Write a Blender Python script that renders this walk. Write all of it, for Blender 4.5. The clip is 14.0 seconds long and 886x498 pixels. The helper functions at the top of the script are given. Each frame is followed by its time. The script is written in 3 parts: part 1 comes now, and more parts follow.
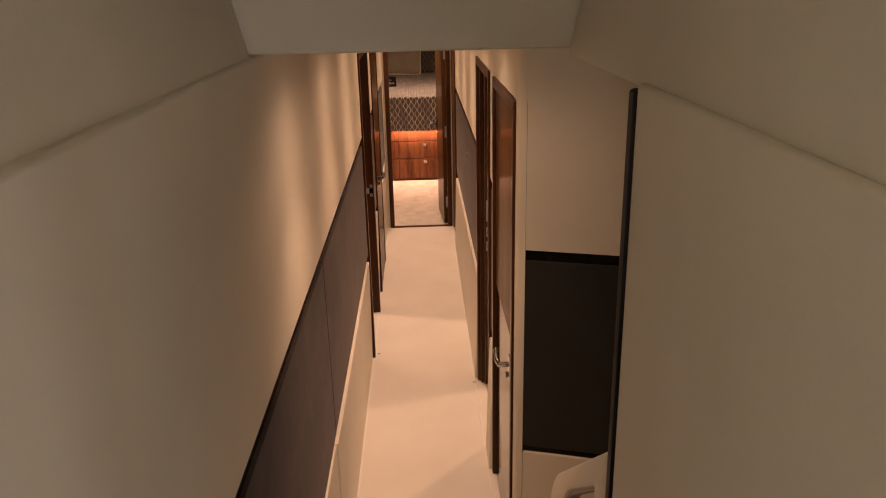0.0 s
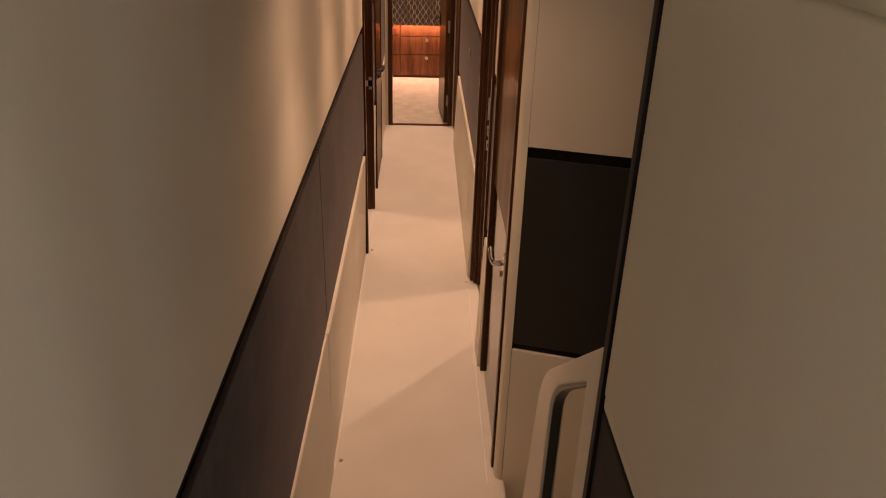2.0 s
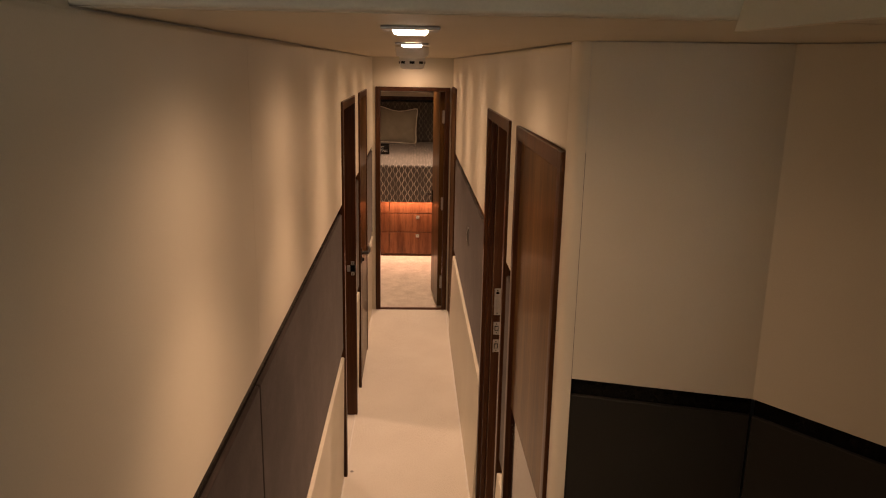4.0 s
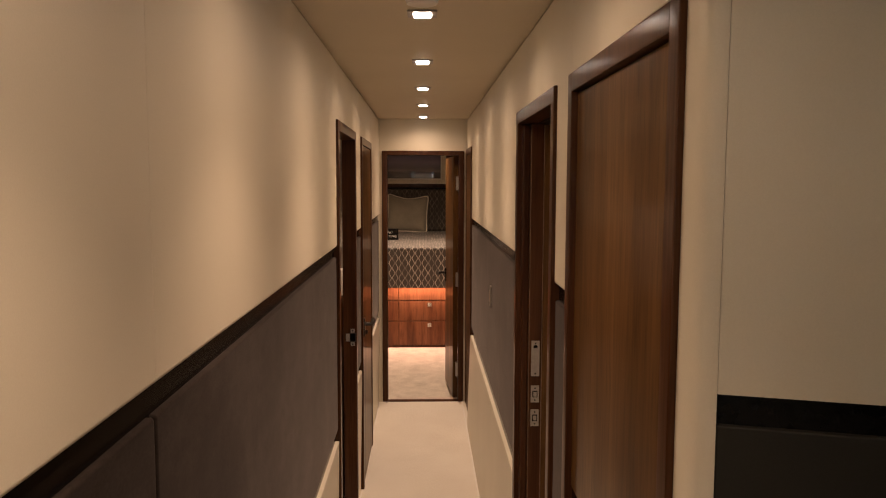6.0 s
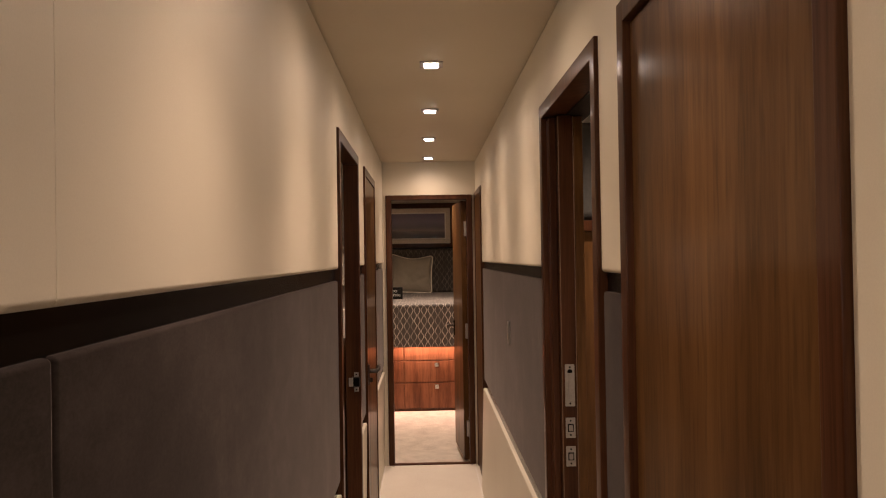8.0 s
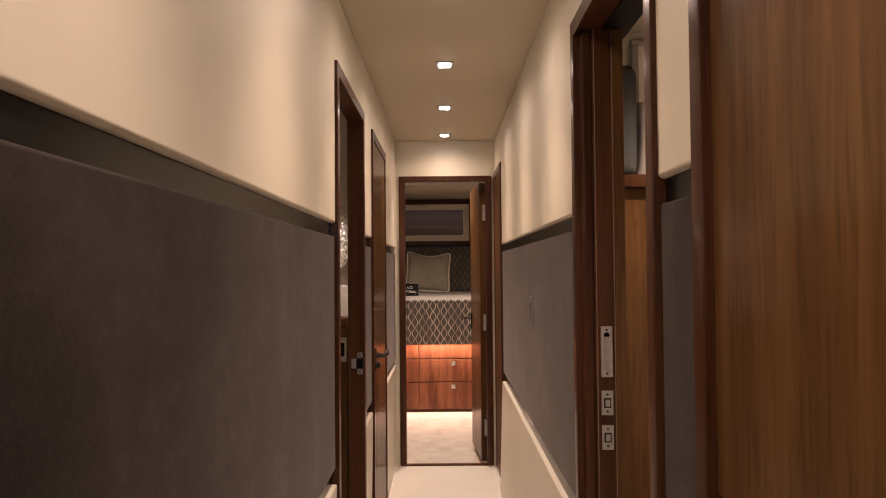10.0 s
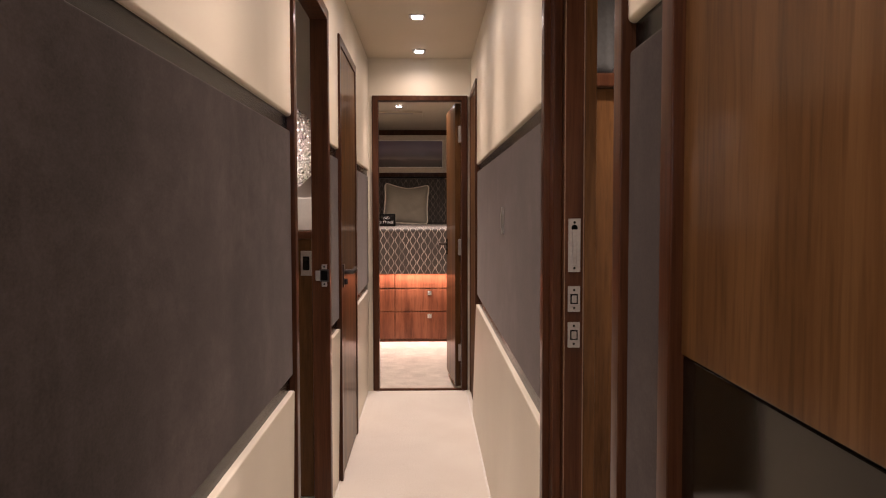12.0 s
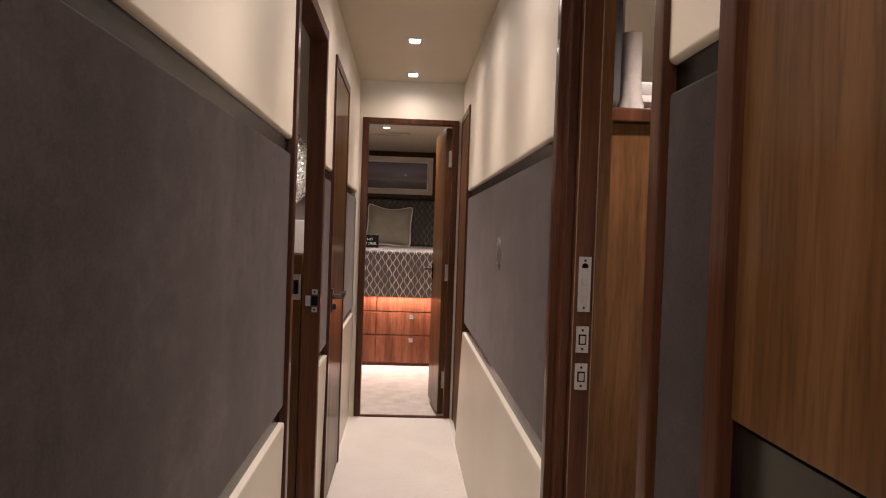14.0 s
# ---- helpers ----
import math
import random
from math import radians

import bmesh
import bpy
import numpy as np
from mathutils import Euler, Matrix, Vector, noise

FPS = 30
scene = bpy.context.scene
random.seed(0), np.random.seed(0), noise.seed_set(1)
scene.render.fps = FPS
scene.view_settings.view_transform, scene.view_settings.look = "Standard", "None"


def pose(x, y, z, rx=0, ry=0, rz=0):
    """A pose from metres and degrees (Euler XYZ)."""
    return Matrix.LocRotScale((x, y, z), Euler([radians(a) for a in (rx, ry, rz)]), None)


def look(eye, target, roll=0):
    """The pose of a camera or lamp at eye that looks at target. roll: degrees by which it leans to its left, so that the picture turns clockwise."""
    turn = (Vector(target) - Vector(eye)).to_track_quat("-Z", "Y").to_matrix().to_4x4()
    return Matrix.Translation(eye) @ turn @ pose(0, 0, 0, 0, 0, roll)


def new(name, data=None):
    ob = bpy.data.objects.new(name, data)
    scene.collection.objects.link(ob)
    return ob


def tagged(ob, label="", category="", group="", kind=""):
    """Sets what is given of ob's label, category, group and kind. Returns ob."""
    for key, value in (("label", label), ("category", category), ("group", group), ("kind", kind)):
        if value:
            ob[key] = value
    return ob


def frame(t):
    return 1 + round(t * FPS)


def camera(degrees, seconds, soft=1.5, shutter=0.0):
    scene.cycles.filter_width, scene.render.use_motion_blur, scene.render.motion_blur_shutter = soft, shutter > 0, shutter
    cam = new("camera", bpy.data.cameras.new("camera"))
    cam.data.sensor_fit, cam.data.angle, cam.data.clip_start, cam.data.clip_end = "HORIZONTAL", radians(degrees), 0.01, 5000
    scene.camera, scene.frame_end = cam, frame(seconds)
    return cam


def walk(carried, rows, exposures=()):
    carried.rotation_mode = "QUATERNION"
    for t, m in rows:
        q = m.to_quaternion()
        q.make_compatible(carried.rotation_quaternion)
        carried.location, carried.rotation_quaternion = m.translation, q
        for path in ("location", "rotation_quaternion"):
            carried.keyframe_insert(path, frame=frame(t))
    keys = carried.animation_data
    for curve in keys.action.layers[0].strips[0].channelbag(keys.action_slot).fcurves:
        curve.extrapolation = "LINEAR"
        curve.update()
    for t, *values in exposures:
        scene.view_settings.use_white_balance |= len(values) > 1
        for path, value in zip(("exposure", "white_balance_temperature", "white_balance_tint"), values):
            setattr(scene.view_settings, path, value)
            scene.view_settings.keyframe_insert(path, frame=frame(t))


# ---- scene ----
cam = camera(60.7, 14.0, soft=1.1)
PATH = [
    (0, (0.017, -7.546, 2.394), (0.067, -5.66, 1.732), -1.3),
    (0.5, (0.017, -7.585, 2.351), (0.049, -5.808, 1.434), -0.5),
    (1, (0.013, -7.611, 2.323), (0.003, -5.888, 1.308), -0.3),
    (1.5, (0.005, -7.621, 2.32), (0.016, -5.899, 1.303), 1.3),
    (2, (0.005, -7.506, 2.338), (0.069, -5.718, 1.444), 1.7),
    (2.5, (0.029, -7.28, 2.347), (0.04, -5.414, 1.626), 0.0),
    (3, (0.024, -7.057, 2.331), (0.028, -5.166, 1.678), 0.1),
    (3.5, (0.002, -6.866, 2.328), (0.085, -4.961, 1.725), 0.9),
    (4, (0.005, -6.648, 2.197), (0.087, -4.707, 1.723), 1.1),
    (4.2, (0.013, -6.613, 2.17), (0.075, -4.658, 1.755), 0.7),
    (6.5, (-0.006, -5.837, 1.698), (0.04, -3.839, 1.616), -0.2),
    (7, (-0.056, -5.795, 1.68), (-0.023, -3.795, 1.699), -1.2),
    (7.5, (-0.062, -5.751, 1.633), (-0.031, -3.752, 1.651), -0.9),
    (8, (-0.034, -5.636, 1.54), (0.014, -3.636, 1.561), -0.9),
    (8.5, (0.008, -5.573, 1.481), (-0.009, -3.573, 1.499), -1.1),
    (10.8, (-0.013, -5.17, 1.283), (-0.014, -3.171, 1.349), -0.2),
    (11, (-0.007, -5.177, 1.262), (-0.025, -3.178, 1.328), -0.5),
    (11.5, (0.041, -5.153, 1.228), (0.003, -3.154, 1.213), -0.5),
    (12, (0.05, -5.139, 1.227), (0.091, -3.142, 1.127), -0.1),
    (12.5, (0.049, -5.132, 1.246), (0.119, -3.137, 1.134), -0.1),
    (13, (0.044, -5.13, 1.255), (0.105, -3.133, 1.168), 0.3),
    (13.5, (0.026, -5.13, 1.258), (0.107, -3.132, 1.198), 1.0),
    (14, (-0.019, -5.077, 1.254), (0.083, -3.08, 1.21), 2.0),
]
EXPOSURES = [
    (0.0, -0.06, 8400, 30), (0.5, -0.18, 8350, 30), (1.0, -0.26, 8300, 30), (2.5, -0.22, 8400, 29), (4.0, -0.25, 8400, 22), (6.5, -0.1, 7000, 14),
    (8.5, 0.12, 6500, 13), (11.0, 0.50, 5900, 13), (12.5, 0.51, 5500, 11), (14.0, 0.53, 5300, 9),
]
walk(cam, [(t, look(eye, target, roll)) for t, eye, target, roll in PATH], EXPOSURES)

# ---- world and large lights ----
world = bpy.data.worlds.new("world")
scene.world = world
world.use_nodes = True
world.node_tree.nodes["Background"].inputs[0].default_value = (0.02, 0.02, 0.022, 1)
world.node_tree.nodes["Background"].inputs[1].default_value = 0.1

WARM = (1.0, 0.72, 0.54)
LAMP_Y = (-5.49, -4.615, -3.74, -2.864, -1.986, -1.112, -0.25)


def lamp(name, kind, power, colour, m, parent=None, **values):
    data = bpy.data.lights.new(name, kind)
    data.energy, data.color = power, colour
    if kind == "SPOT":
        data.spot_size, data.spot_blend = radians(values["spread"]), values["blend"]
        data.shadow_soft_size = values.get("size", 0.03)
    elif kind == "AREA":
        data.shape, data.size, data.size_y = "RECTANGLE", values["size"], values["size_y"]
        data.spread = radians(values.get("spread", 180))
    else:
        data.shadow_soft_size = values.get("size", 0.05)
    ob = new(name, data)
    ob.matrix_world = m
    return ob


for y in LAMP_Y:
    lamp("downlight_lamp", "SPOT", 12, WARM, pose(0, y, 2.233), spread=168, blend=1.0, size=0.026)
    lamp("downlight_beam", "SPOT", 31, WARM, pose(0, y, 2.231), spread=92, blend=1.0, size=0.026)
CABIN_LAMPS = ((-0.235, 2.53), (0.46, 2.53), (-0.035, 0.72))
for x, y in CABIN_LAMPS:
    lamp("downlight_lamp", "SPOT", 84, WARM, pose(x, y, 2.266), spread=160, blend=1.0, size=0.026)
lamp("led_strip_lamp", "AREA", 36, (1.0, 0.57, 0.42), pose(0.0, 2.066, 0.650, -32), size=2.8, size_y=0.022)
# unseen fill lights without fittings, added to brighten the two side cabins
lamp("left_cabin_fill", "SPOT", 60, WARM, pose(-0.95, -1.98, 2.2), spread=86, blend=0.6, size=0.03)
lamp("right_cabin_fill", "SPOT", 58, WARM, pose(1.1, -3.15, 2.2), spread=150, blend=0.7, size=0.03)
lamp("saloon_daylight", "AREA", 37, (0.68, 0.83, 1.0), pose(0.29, -8.9, 1.95, 90, 0, 74), size=0.10, size_y=1.2, spread=148)
lamp("saloon_lamp", "AREA", 1.9, (1.0, 0.84, 0.68), pose(0, -9.2, 1.55, 90), size=0.62, size_y=0.9)


# ---- materials ----
def material(name):
    mat = bpy.data.materials.new(name)
    mat.use_nodes = True
    return mat, mat.node_tree.nodes, mat.node_tree.links, mat.node_tree.nodes["Principled BSDF"]


def noise_tex(nodes, links, scale, stretch=(1, 1, 1), detail=4.0, rough=0.55):
    coord, mapping, tex = nodes.new("ShaderNodeTexCoord"), nodes.new("ShaderNodeMapping"), nodes.new("ShaderNodeTexNoise")
    mapping.inputs["Scale"].default_value = stretch
    tex.inputs["Scale"].default_value, tex.inputs["Detail"].default_value, tex.inputs["Roughness"].default_value = scale, detail, rough
    links.new(coord.outputs["Object"], mapping.inputs["Vector"])
    links.new(mapping.outputs[0], tex.inputs["Vector"])
    return tex.outputs["Fac"]


def ramp(nodes, links, fac, *stops):
    r = nodes.new("ShaderNodeValToRGB")
    while len(r.color_ramp.elements) < len(stops):
        r.color_ramp.elements.new(0.5)
    for e, (at, colour) in zip(r.color_ramp.elements, stops):
        e.position, e.color = at, (*colour, 1)
    links.new(fac, r.inputs[0])
    return r.outputs[0]


def blend(nodes, links, fac, a, b, mode="MIX"):
    m = nodes.new("ShaderNodeMix")
    m.data_type, m.blend_type = "RGBA", mode
    for socket, value in ((m.inputs[0], fac), (m.inputs[6], a), (m.inputs[7], b)):
        if isinstance(value, (int, float)):
            socket.default_value = value
        elif isinstance(value, tuple):
            socket.default_value = (*value, 1)
        else:
            links.new(value, socket)
    return m.outputs[2]


def bump(nodes, links, bsdf, height, strength, distance=0.002):
    b = nodes.new("ShaderNodeBump")
    b.inputs["Strength"].default_value, b.inputs["Distance"].default_value = strength, distance
    links.new(height, b.inputs["Height"])
    links.new(b.outputs[0], bsdf.inputs["Normal"])


def soft_surface(name, dark, light, rough, grain, patch, relief, sheen=0.0, distance=0.001, patch_stretch=(1, 1, 1), speck=0.25):
    """Leather, suede, paint or carpet: patches of two shades, a fine grain and its relief."""
    mat, nodes, links, bsdf = material(name)
    large = noise_tex(nodes, links, patch, patch_stretch, 3)
    fine = noise_tex(nodes, links, grain, (1, 1, 1), 3, 0.7)
    colour = ramp(nodes, links, large, (0.3, dark), (0.7, light))
    colour = blend(nodes, links, speck, colour, ramp(nodes, links, fine, (0.3, tuple(c * 0.6 for c in dark)), (0.7, tuple(min(1, c * 1.3) for c in light))))
    links.new(colour, bsdf.inputs["Base Color"])
    bsdf.inputs["Roughness"].default_value = rough
    bsdf.inputs["Sheen Weight"].default_value = sheen
    bump(nodes, links, bsdf, fine, relief, distance)
    return mat


def suede():
    """Grey-brown suede with brushed, cloudy marks and a short nap."""
    mat, nodes, links, bsdf = material("grey_suede")
    clouds = noise_tex(nodes, links, 5.0, (1, 0.55, 0.9), 8, 0.72)
    strokes = noise_tex(nodes, links, 3.4, (1, 1.1, 0.5), 6, 0.7)
    nap = noise_tex(nodes, links, 210, (1, 0.6, 1), 4, 0.75)
    colour = ramp(nodes, links, clouds, (0.34, (0.0160, 0.0117, 0.0097)), (0.50, (0.0351, 0.0267, 0.0232)), (0.66, (0.0703, 0.0559, 0.0497)))
    colour = blend(nodes, links, 0.28, colour, ramp(nodes, links, strokes, (0.38, (0.0120, 0.0087, 0.0070)), (0.54, (0.0287, 0.0216, 0.0182)), (0.68, (0.0998, 0.0796, 0.0697))))
    colour = blend(nodes, links, 0.35, colour, ramp(nodes, links, nap, (0.3, (0.0104, 0.0075, 0.0060)), (0.7, (0.0455, 0.0345, 0.0303))))
    links.new(colour, bsdf.inputs["Base Color"])
    bsdf.inputs["Roughness"].default_value, bsdf.inputs["Specular IOR Level"].default_value = 0.9, 0.10
    bsdf.inputs["Sheen Weight"].default_value, bsdf.inputs["Sheen Roughness"].default_value = 0.155, 0.27
    bsdf.inputs["Sheen Tint"].default_value = (1.0, 0.88, 0.82, 1)
    bump(nodes, links, bsdf, nap, 0.15, 0.001)
    return mat


def wood(name, dark, mid, light, rough, stretch, coat=0.6, wave=(5, 5, 0.35)):
    """Varnished veneer: long fibres, broad figure, a clear coat."""
    mat, nodes, links, bsdf = material(name)
    fibre = noise_tex(nodes, links, 2.0, stretch, 8, 0.72)
    figure = noise_tex(nodes, links, 1.5, wave, 4, 0.55)
    figure.node.inputs["Distortion"].default_value = 0.9
    fibre.node.inputs["Distortion"].default_value = 0.35
    pores = noise_tex(nodes, links, 9, tuple(c * 2.2 for c in stretch), 2, 0.5)
    colour = ramp(nodes, links, fibre, (0.38, dark), (0.5, mid), (0.63, light))
    colour = blend(nodes, links, 0.32, colour, ramp(nodes, links, figure, (0.40, dark), (0.50, mid), (0.60, light)))
    colour = blend(nodes, links, 0.22, colour, ramp(nodes, links, pores, (0.34, tuple(c * 0.5 for c in dark)), (0.48, (1, 1, 1))), "MULTIPLY")
    links.new(colour, bsdf.inputs["Base Color"])
    bsdf.inputs["Roughness"].default_value = rough
    bsdf.inputs["Specular IOR Level"].default_value = 0.03
    bsdf.inputs["Coat Weight"].default_value, bsdf.inputs["Coat Roughness"].default_value = coat, 0.17
    bsdf.inputs["Coat IOR"].default_value = 1.45
    bump(nodes, links, bsdf, pores, 0.04, 0.0006)
    return mat


def plain(name, colour, rough, metal=0.0, coat=0.0, grain=60.0, vary=0.12, relief=0.03):
    mat, nodes, links, bsdf = material(name)
    fine = noise_tex(nodes, links, grain, (1, 1, 1), 3)
    lo, hi = tuple(c * (1 - vary) for c in colour), tuple(min(1, c * (1 + vary)) for c in colour)
    links.new(ramp(nodes, links, fine, (0.3, lo), (0.7, hi)), bsdf.inputs["Base Color"])
    bsdf.inputs["Roughness"].default_value, bsdf.inputs["Metallic"].default_value = rough, metal
    bsdf.inputs["Coat Weight"].default_value = coat
    bump(nodes, links, bsdf, fine, relief, 0.0005)
    return mat


def glowing(name, colour, strength):
    mat, nodes, links, bsdf = material(name)
    bsdf.inputs["Base Color"].default_value = (0.9, 0.9, 0.9, 1)
    bsdf.inputs["Emission Color"].default_value = (*colour, 1)
    bsdf.inputs["Emission Strength"].default_value = strength
    return mat


def ogee_fabric(name, ground, line, pitch=0.047, length=0.140, width=0.15):
    """Woven cover with rows of wavy lines that open and close in ovals."""
    mat, nodes, links, bsdf = material(name)
    coord, sep = nodes.new("ShaderNodeTexCoord"), nodes.new("ShaderNodeSeparateXYZ")
    links.new(coord.outputs["Object"], sep.inputs[0])

    def calc(op, a, b=0.0, c=0.0):
        n = nodes.new("ShaderNodeMath")
        n.operation = op
        for socket, value in zip(n.inputs, (a, b, c)):
            if isinstance(value, (int, float)):
                socket.default_value = value
            else:
                links.new(value, socket)
        return n.outputs[0]

    u = calc("DIVIDE", sep.outputs[0], pitch)
    v = calc("MULTIPLY", calc("ADD", sep.outputs[1], sep.outputs[2]), 2 * math.pi / length)
    swing = calc("MULTIPLY", calc("SINE", v), 0.31)
    near = []
    for shift, sign in ((0.0, 1), (1.0, -1)):
        at = calc("ADD", calc("ADD", u, shift), calc("MULTIPLY", swing, sign))
        near.append(calc("ABSOLUTE", calc("SUBTRACT", calc("FLOORED_MODULO", at, 2.0), 1.0)))
    mask = calc("LESS_THAN", calc("MINIMUM", near[0], near[1]), width)
    weave = noise_tex(nodes, links, 320, (1, 1, 1), 2)
    worn = ramp(nodes, links, noise_tex(nodes, links, 15, (1, 0.35, 0.35), 2), (0.36, (0.3, 0.3, 0.3)), (0.60, (1, 1, 1)))
    mask = calc("MULTIPLY", mask, worn)
    shade = ramp(nodes, links, weave, (0.3, (0.6, 0.6, 0.6)), (0.7, (1, 1, 1)))
    links.new(blend(nodes, links, 1.0, blend(nodes, links, mask, ground, line), shade, "MULTIPLY"), bsdf.inputs["Base Color"])
    bsdf.inputs["Roughness"].default_value = 0.7
    bsdf.inputs["Sheen Weight"].default_value = 0.2
    bump(nodes, links, bsdf, weave, 0.2, 0.001)
    return mat


CREAM = soft_surface("cream_leather", (0.66, 0.60, 0.48), (0.74, 0.68, 0.55), 0.5, 420, 1.3, 0.03, speck=0.07)


def ripple(mat):
    """Padding that was stretched over its board: shallow upright ripples under the grain."""
    nodes, links, bsdf = mat.node_tree.nodes, mat.node_tree.links, mat.node_tree.nodes["Principled BSDF"]
    wave, b = noise_tex(nodes, links, 5.0, (1, 1, 0.06), 1, 0.4), nodes.new("ShaderNodeBump")
    b.inputs["Strength"].default_value, b.inputs["Distance"].default_value = 1.0, 0.011
    links.new(wave, b.inputs["Height"])
    links.new(b.outputs[0], bsdf.inputs["Normal"].links[0].from_node.inputs["Normal"])


ripple(CREAM)
CREAM_LOW = soft_surface("cream_lower_leather", (0.66, 0.61, 0.50), (0.74, 0.69, 0.57), 0.42, 420, 1.5, 0.03, speck=0.07)
CEILING = soft_surface("ceiling_vinyl", (0.56, 0.50, 0.39), (0.62, 0.56, 0.44), 0.6, 300, 1.2, 0.04, speck=0.09)
SUEDE = suede()
CARPET = soft_surface("cream_carpet", (0.74, 0.68, 0.60), (0.82, 0.77, 0.69), 0.95, 240, 3.0, 0.9, 0.2, 0.006)
CABIN_CARPET = soft_surface("pale_pile_carpet", (0.50, 0.46, 0.40), (0.74, 0.69, 0.61), 0.95, 150, 9.0, 1.0, 0.2, 0.01)
VENEER = wood("walnut_veneer", (0.051, 0.0228, 0.0075), (0.096, 0.0460, 0.0155), (0.145, 0.0740, 0.0270), 0.45, (4.8, 4.8, 0.38), 0.36, (1.7, 1.7, 0.25))
VENEER_RED = wood("polished_walnut", (0.085, 0.031, 0.015), (0.165, 0.064, 0.031), (0.24, 0.102, 0.050), 0.32, (5.5, 5.5, 0.5), 0.5, (4, 4, 0.6))
CASING = wood("dark_stained_walnut", (0.034, 0.0125, 0.006), (0.062, 0.024, 0.011), (0.098, 0.042, 0.020), 0.30, (12, 12, 0.4), 0.3, (6, 6, 0.3))
BLACK = plain("black_gloss", (0.005, 0.0045, 0.004), 0.24, 0.0, 0.0)
BLACK.node_tree.nodes["Principled BSDF"].inputs["Specular IOR Level"].default_value = 0.16
DARK_LACQUER = plain("dark_lacquer", (0.0075, 0.0068, 0.0050), 0.08, 0.0, 0.0)
DARK_LACQUER.node_tree.nodes["Principled BSDF"].inputs["Specular IOR Level"].default_value = 0.45
DARK_CHROME = plain("dark_chrome", (0.085, 0.074, 0.070), 0.3, 1.0, 0.0, 40, 0.08, 0.01)
CHROME = plain("chrome", (0.78, 0.78, 0.76), 0.16, 1.0, 0.0, 40, 0.05, 0.01)
PALE_STEEL = plain("pale_steel", (0.37, 0.35, 0.33), 0.36, 0.5, 0.0, 120, 0.1, 0.05)
STEEL = plain("brushed_steel", (0.36, 0.34, 0.32), 0.34, 0.7, 0.0, 120, 0.1, 0.05)
WHITE = plain("white_plastic", (0.78, 0.77, 0.73), 0.4, 0.0, 0.1, 60, 0.03)
WHITE_PAINT = soft_surface("white_wall_paint", (0.70, 0.68, 0.63), (0.77, 0.75, 0.70), 0.55, 300, 1.5, 0.05)
GASKET = plain("dark_trim", (0.010, 0.009, 0.008), 0.5)
GASKET.node_tree.nodes["Principled BSDF"].inputs["Specular IOR Level"].default_value = 0.15
DARK_HOLE = plain("dark_hole", (0.003, 0.003, 0.003), 0.8)
DARK_HOLE.node_tree.nodes["Principled BSDF"].inputs["Specular IOR Level"].default_value = 0.05
DARK_LEATHER = soft_surface("near_black_leather", (0.0200, 0.0188, 0.0150), (0.0280, 0.0262, 0.0210), 0.55, 380, 2.0, 0.12, speck=0.2)
DARK_LEATHER.node_tree.nodes["Principled BSDF"].inputs["Specular IOR Level"].default_value = 0.25
CUSHION = soft_surface("taupe_velvet", (0.255, 0.235, 0.185), (0.345, 0.312, 0.248), 0.8, 300, 5, 0.2, 0.3)
PIPING = plain("cream_piping", (0.80, 0.75, 0.64), 0.6)
OGEE = ogee_fabric("ogee_bedspread", (0.080, 0.070, 0.065), (0.60, 0.56, 0.50), 0.035, 0.106, 0.125)
# the bedspread weave again, darkened in its colours for shade at wall and seam
OGEE_SHADED = ogee_fabric("shaded_ogee_cover", (0.060, 0.050, 0.043), (0.24, 0.21, 0.17), 0.035, 0.106, 0.125)
GLOW = glowing("lamp_glow", (1.0, 0.93, 0.86), 22)
LED = glowing("led_glow", (1.0, 0.56, 0.38), 2)


# ---- mesh helpers ----
def box(x0, x1, y0, y1, z0, z1, bevel=0.0, seg=2, bm=None):
    one = bmesh.new()
    bmesh.ops.create_cube(one, size=1)
    for v in one.verts:
        v.co = ((x0 + x1) / 2 + v.co.x * abs(x1 - x0), (y0 + y1) / 2 + v.co.y * abs(y1 - y0), (z0 + z1) / 2 + v.co.z * abs(z1 - z0))
    if bevel:
        bmesh.ops.bevel(one, geom=list(one.edges), offset=bevel, segments=seg, profile=0.5, affect="EDGES", clamp_overlap=True)
    if bm is None:
        return one
    return join(bm, one)


def join(bm, other):
    data = bpy.data.meshes.new("join")
    other.to_mesh(data)
    other.free()
    bm.from_mesh(data)
    bpy.data.meshes.remove(data)
    return bm


def prism(axis, points, a, b, bevel=0.0, seg=3):
    """A flat outline pushed from a to b along an axis. Points are in the other two axes, in order."""
    bm = bmesh.new()

    def place(p, d):
        return {"x": (d, p[0], p[1]), "y": (p[0], d, p[1]), "z": (p[0], p[1], d)}[axis]

    one, two = ([bm.verts.new(place(p, d)) for p in points] for d in (a, b))
    bm.faces.new(one)
    bm.faces.new(two[::-1])
    for i in range(len(points)):
        j = (i + 1) % len(points)
        bm.faces.new((one[j], one[i], two[i], two[j]))
    bmesh.ops.recalc_face_normals(bm, faces=bm.faces)
    if bevel:
        bmesh.ops.bevel(bm, geom=list(bm.edges), offset=bevel, segments=seg, profile=0.5, affect="EDGES", clamp_overlap=True)
    return bm


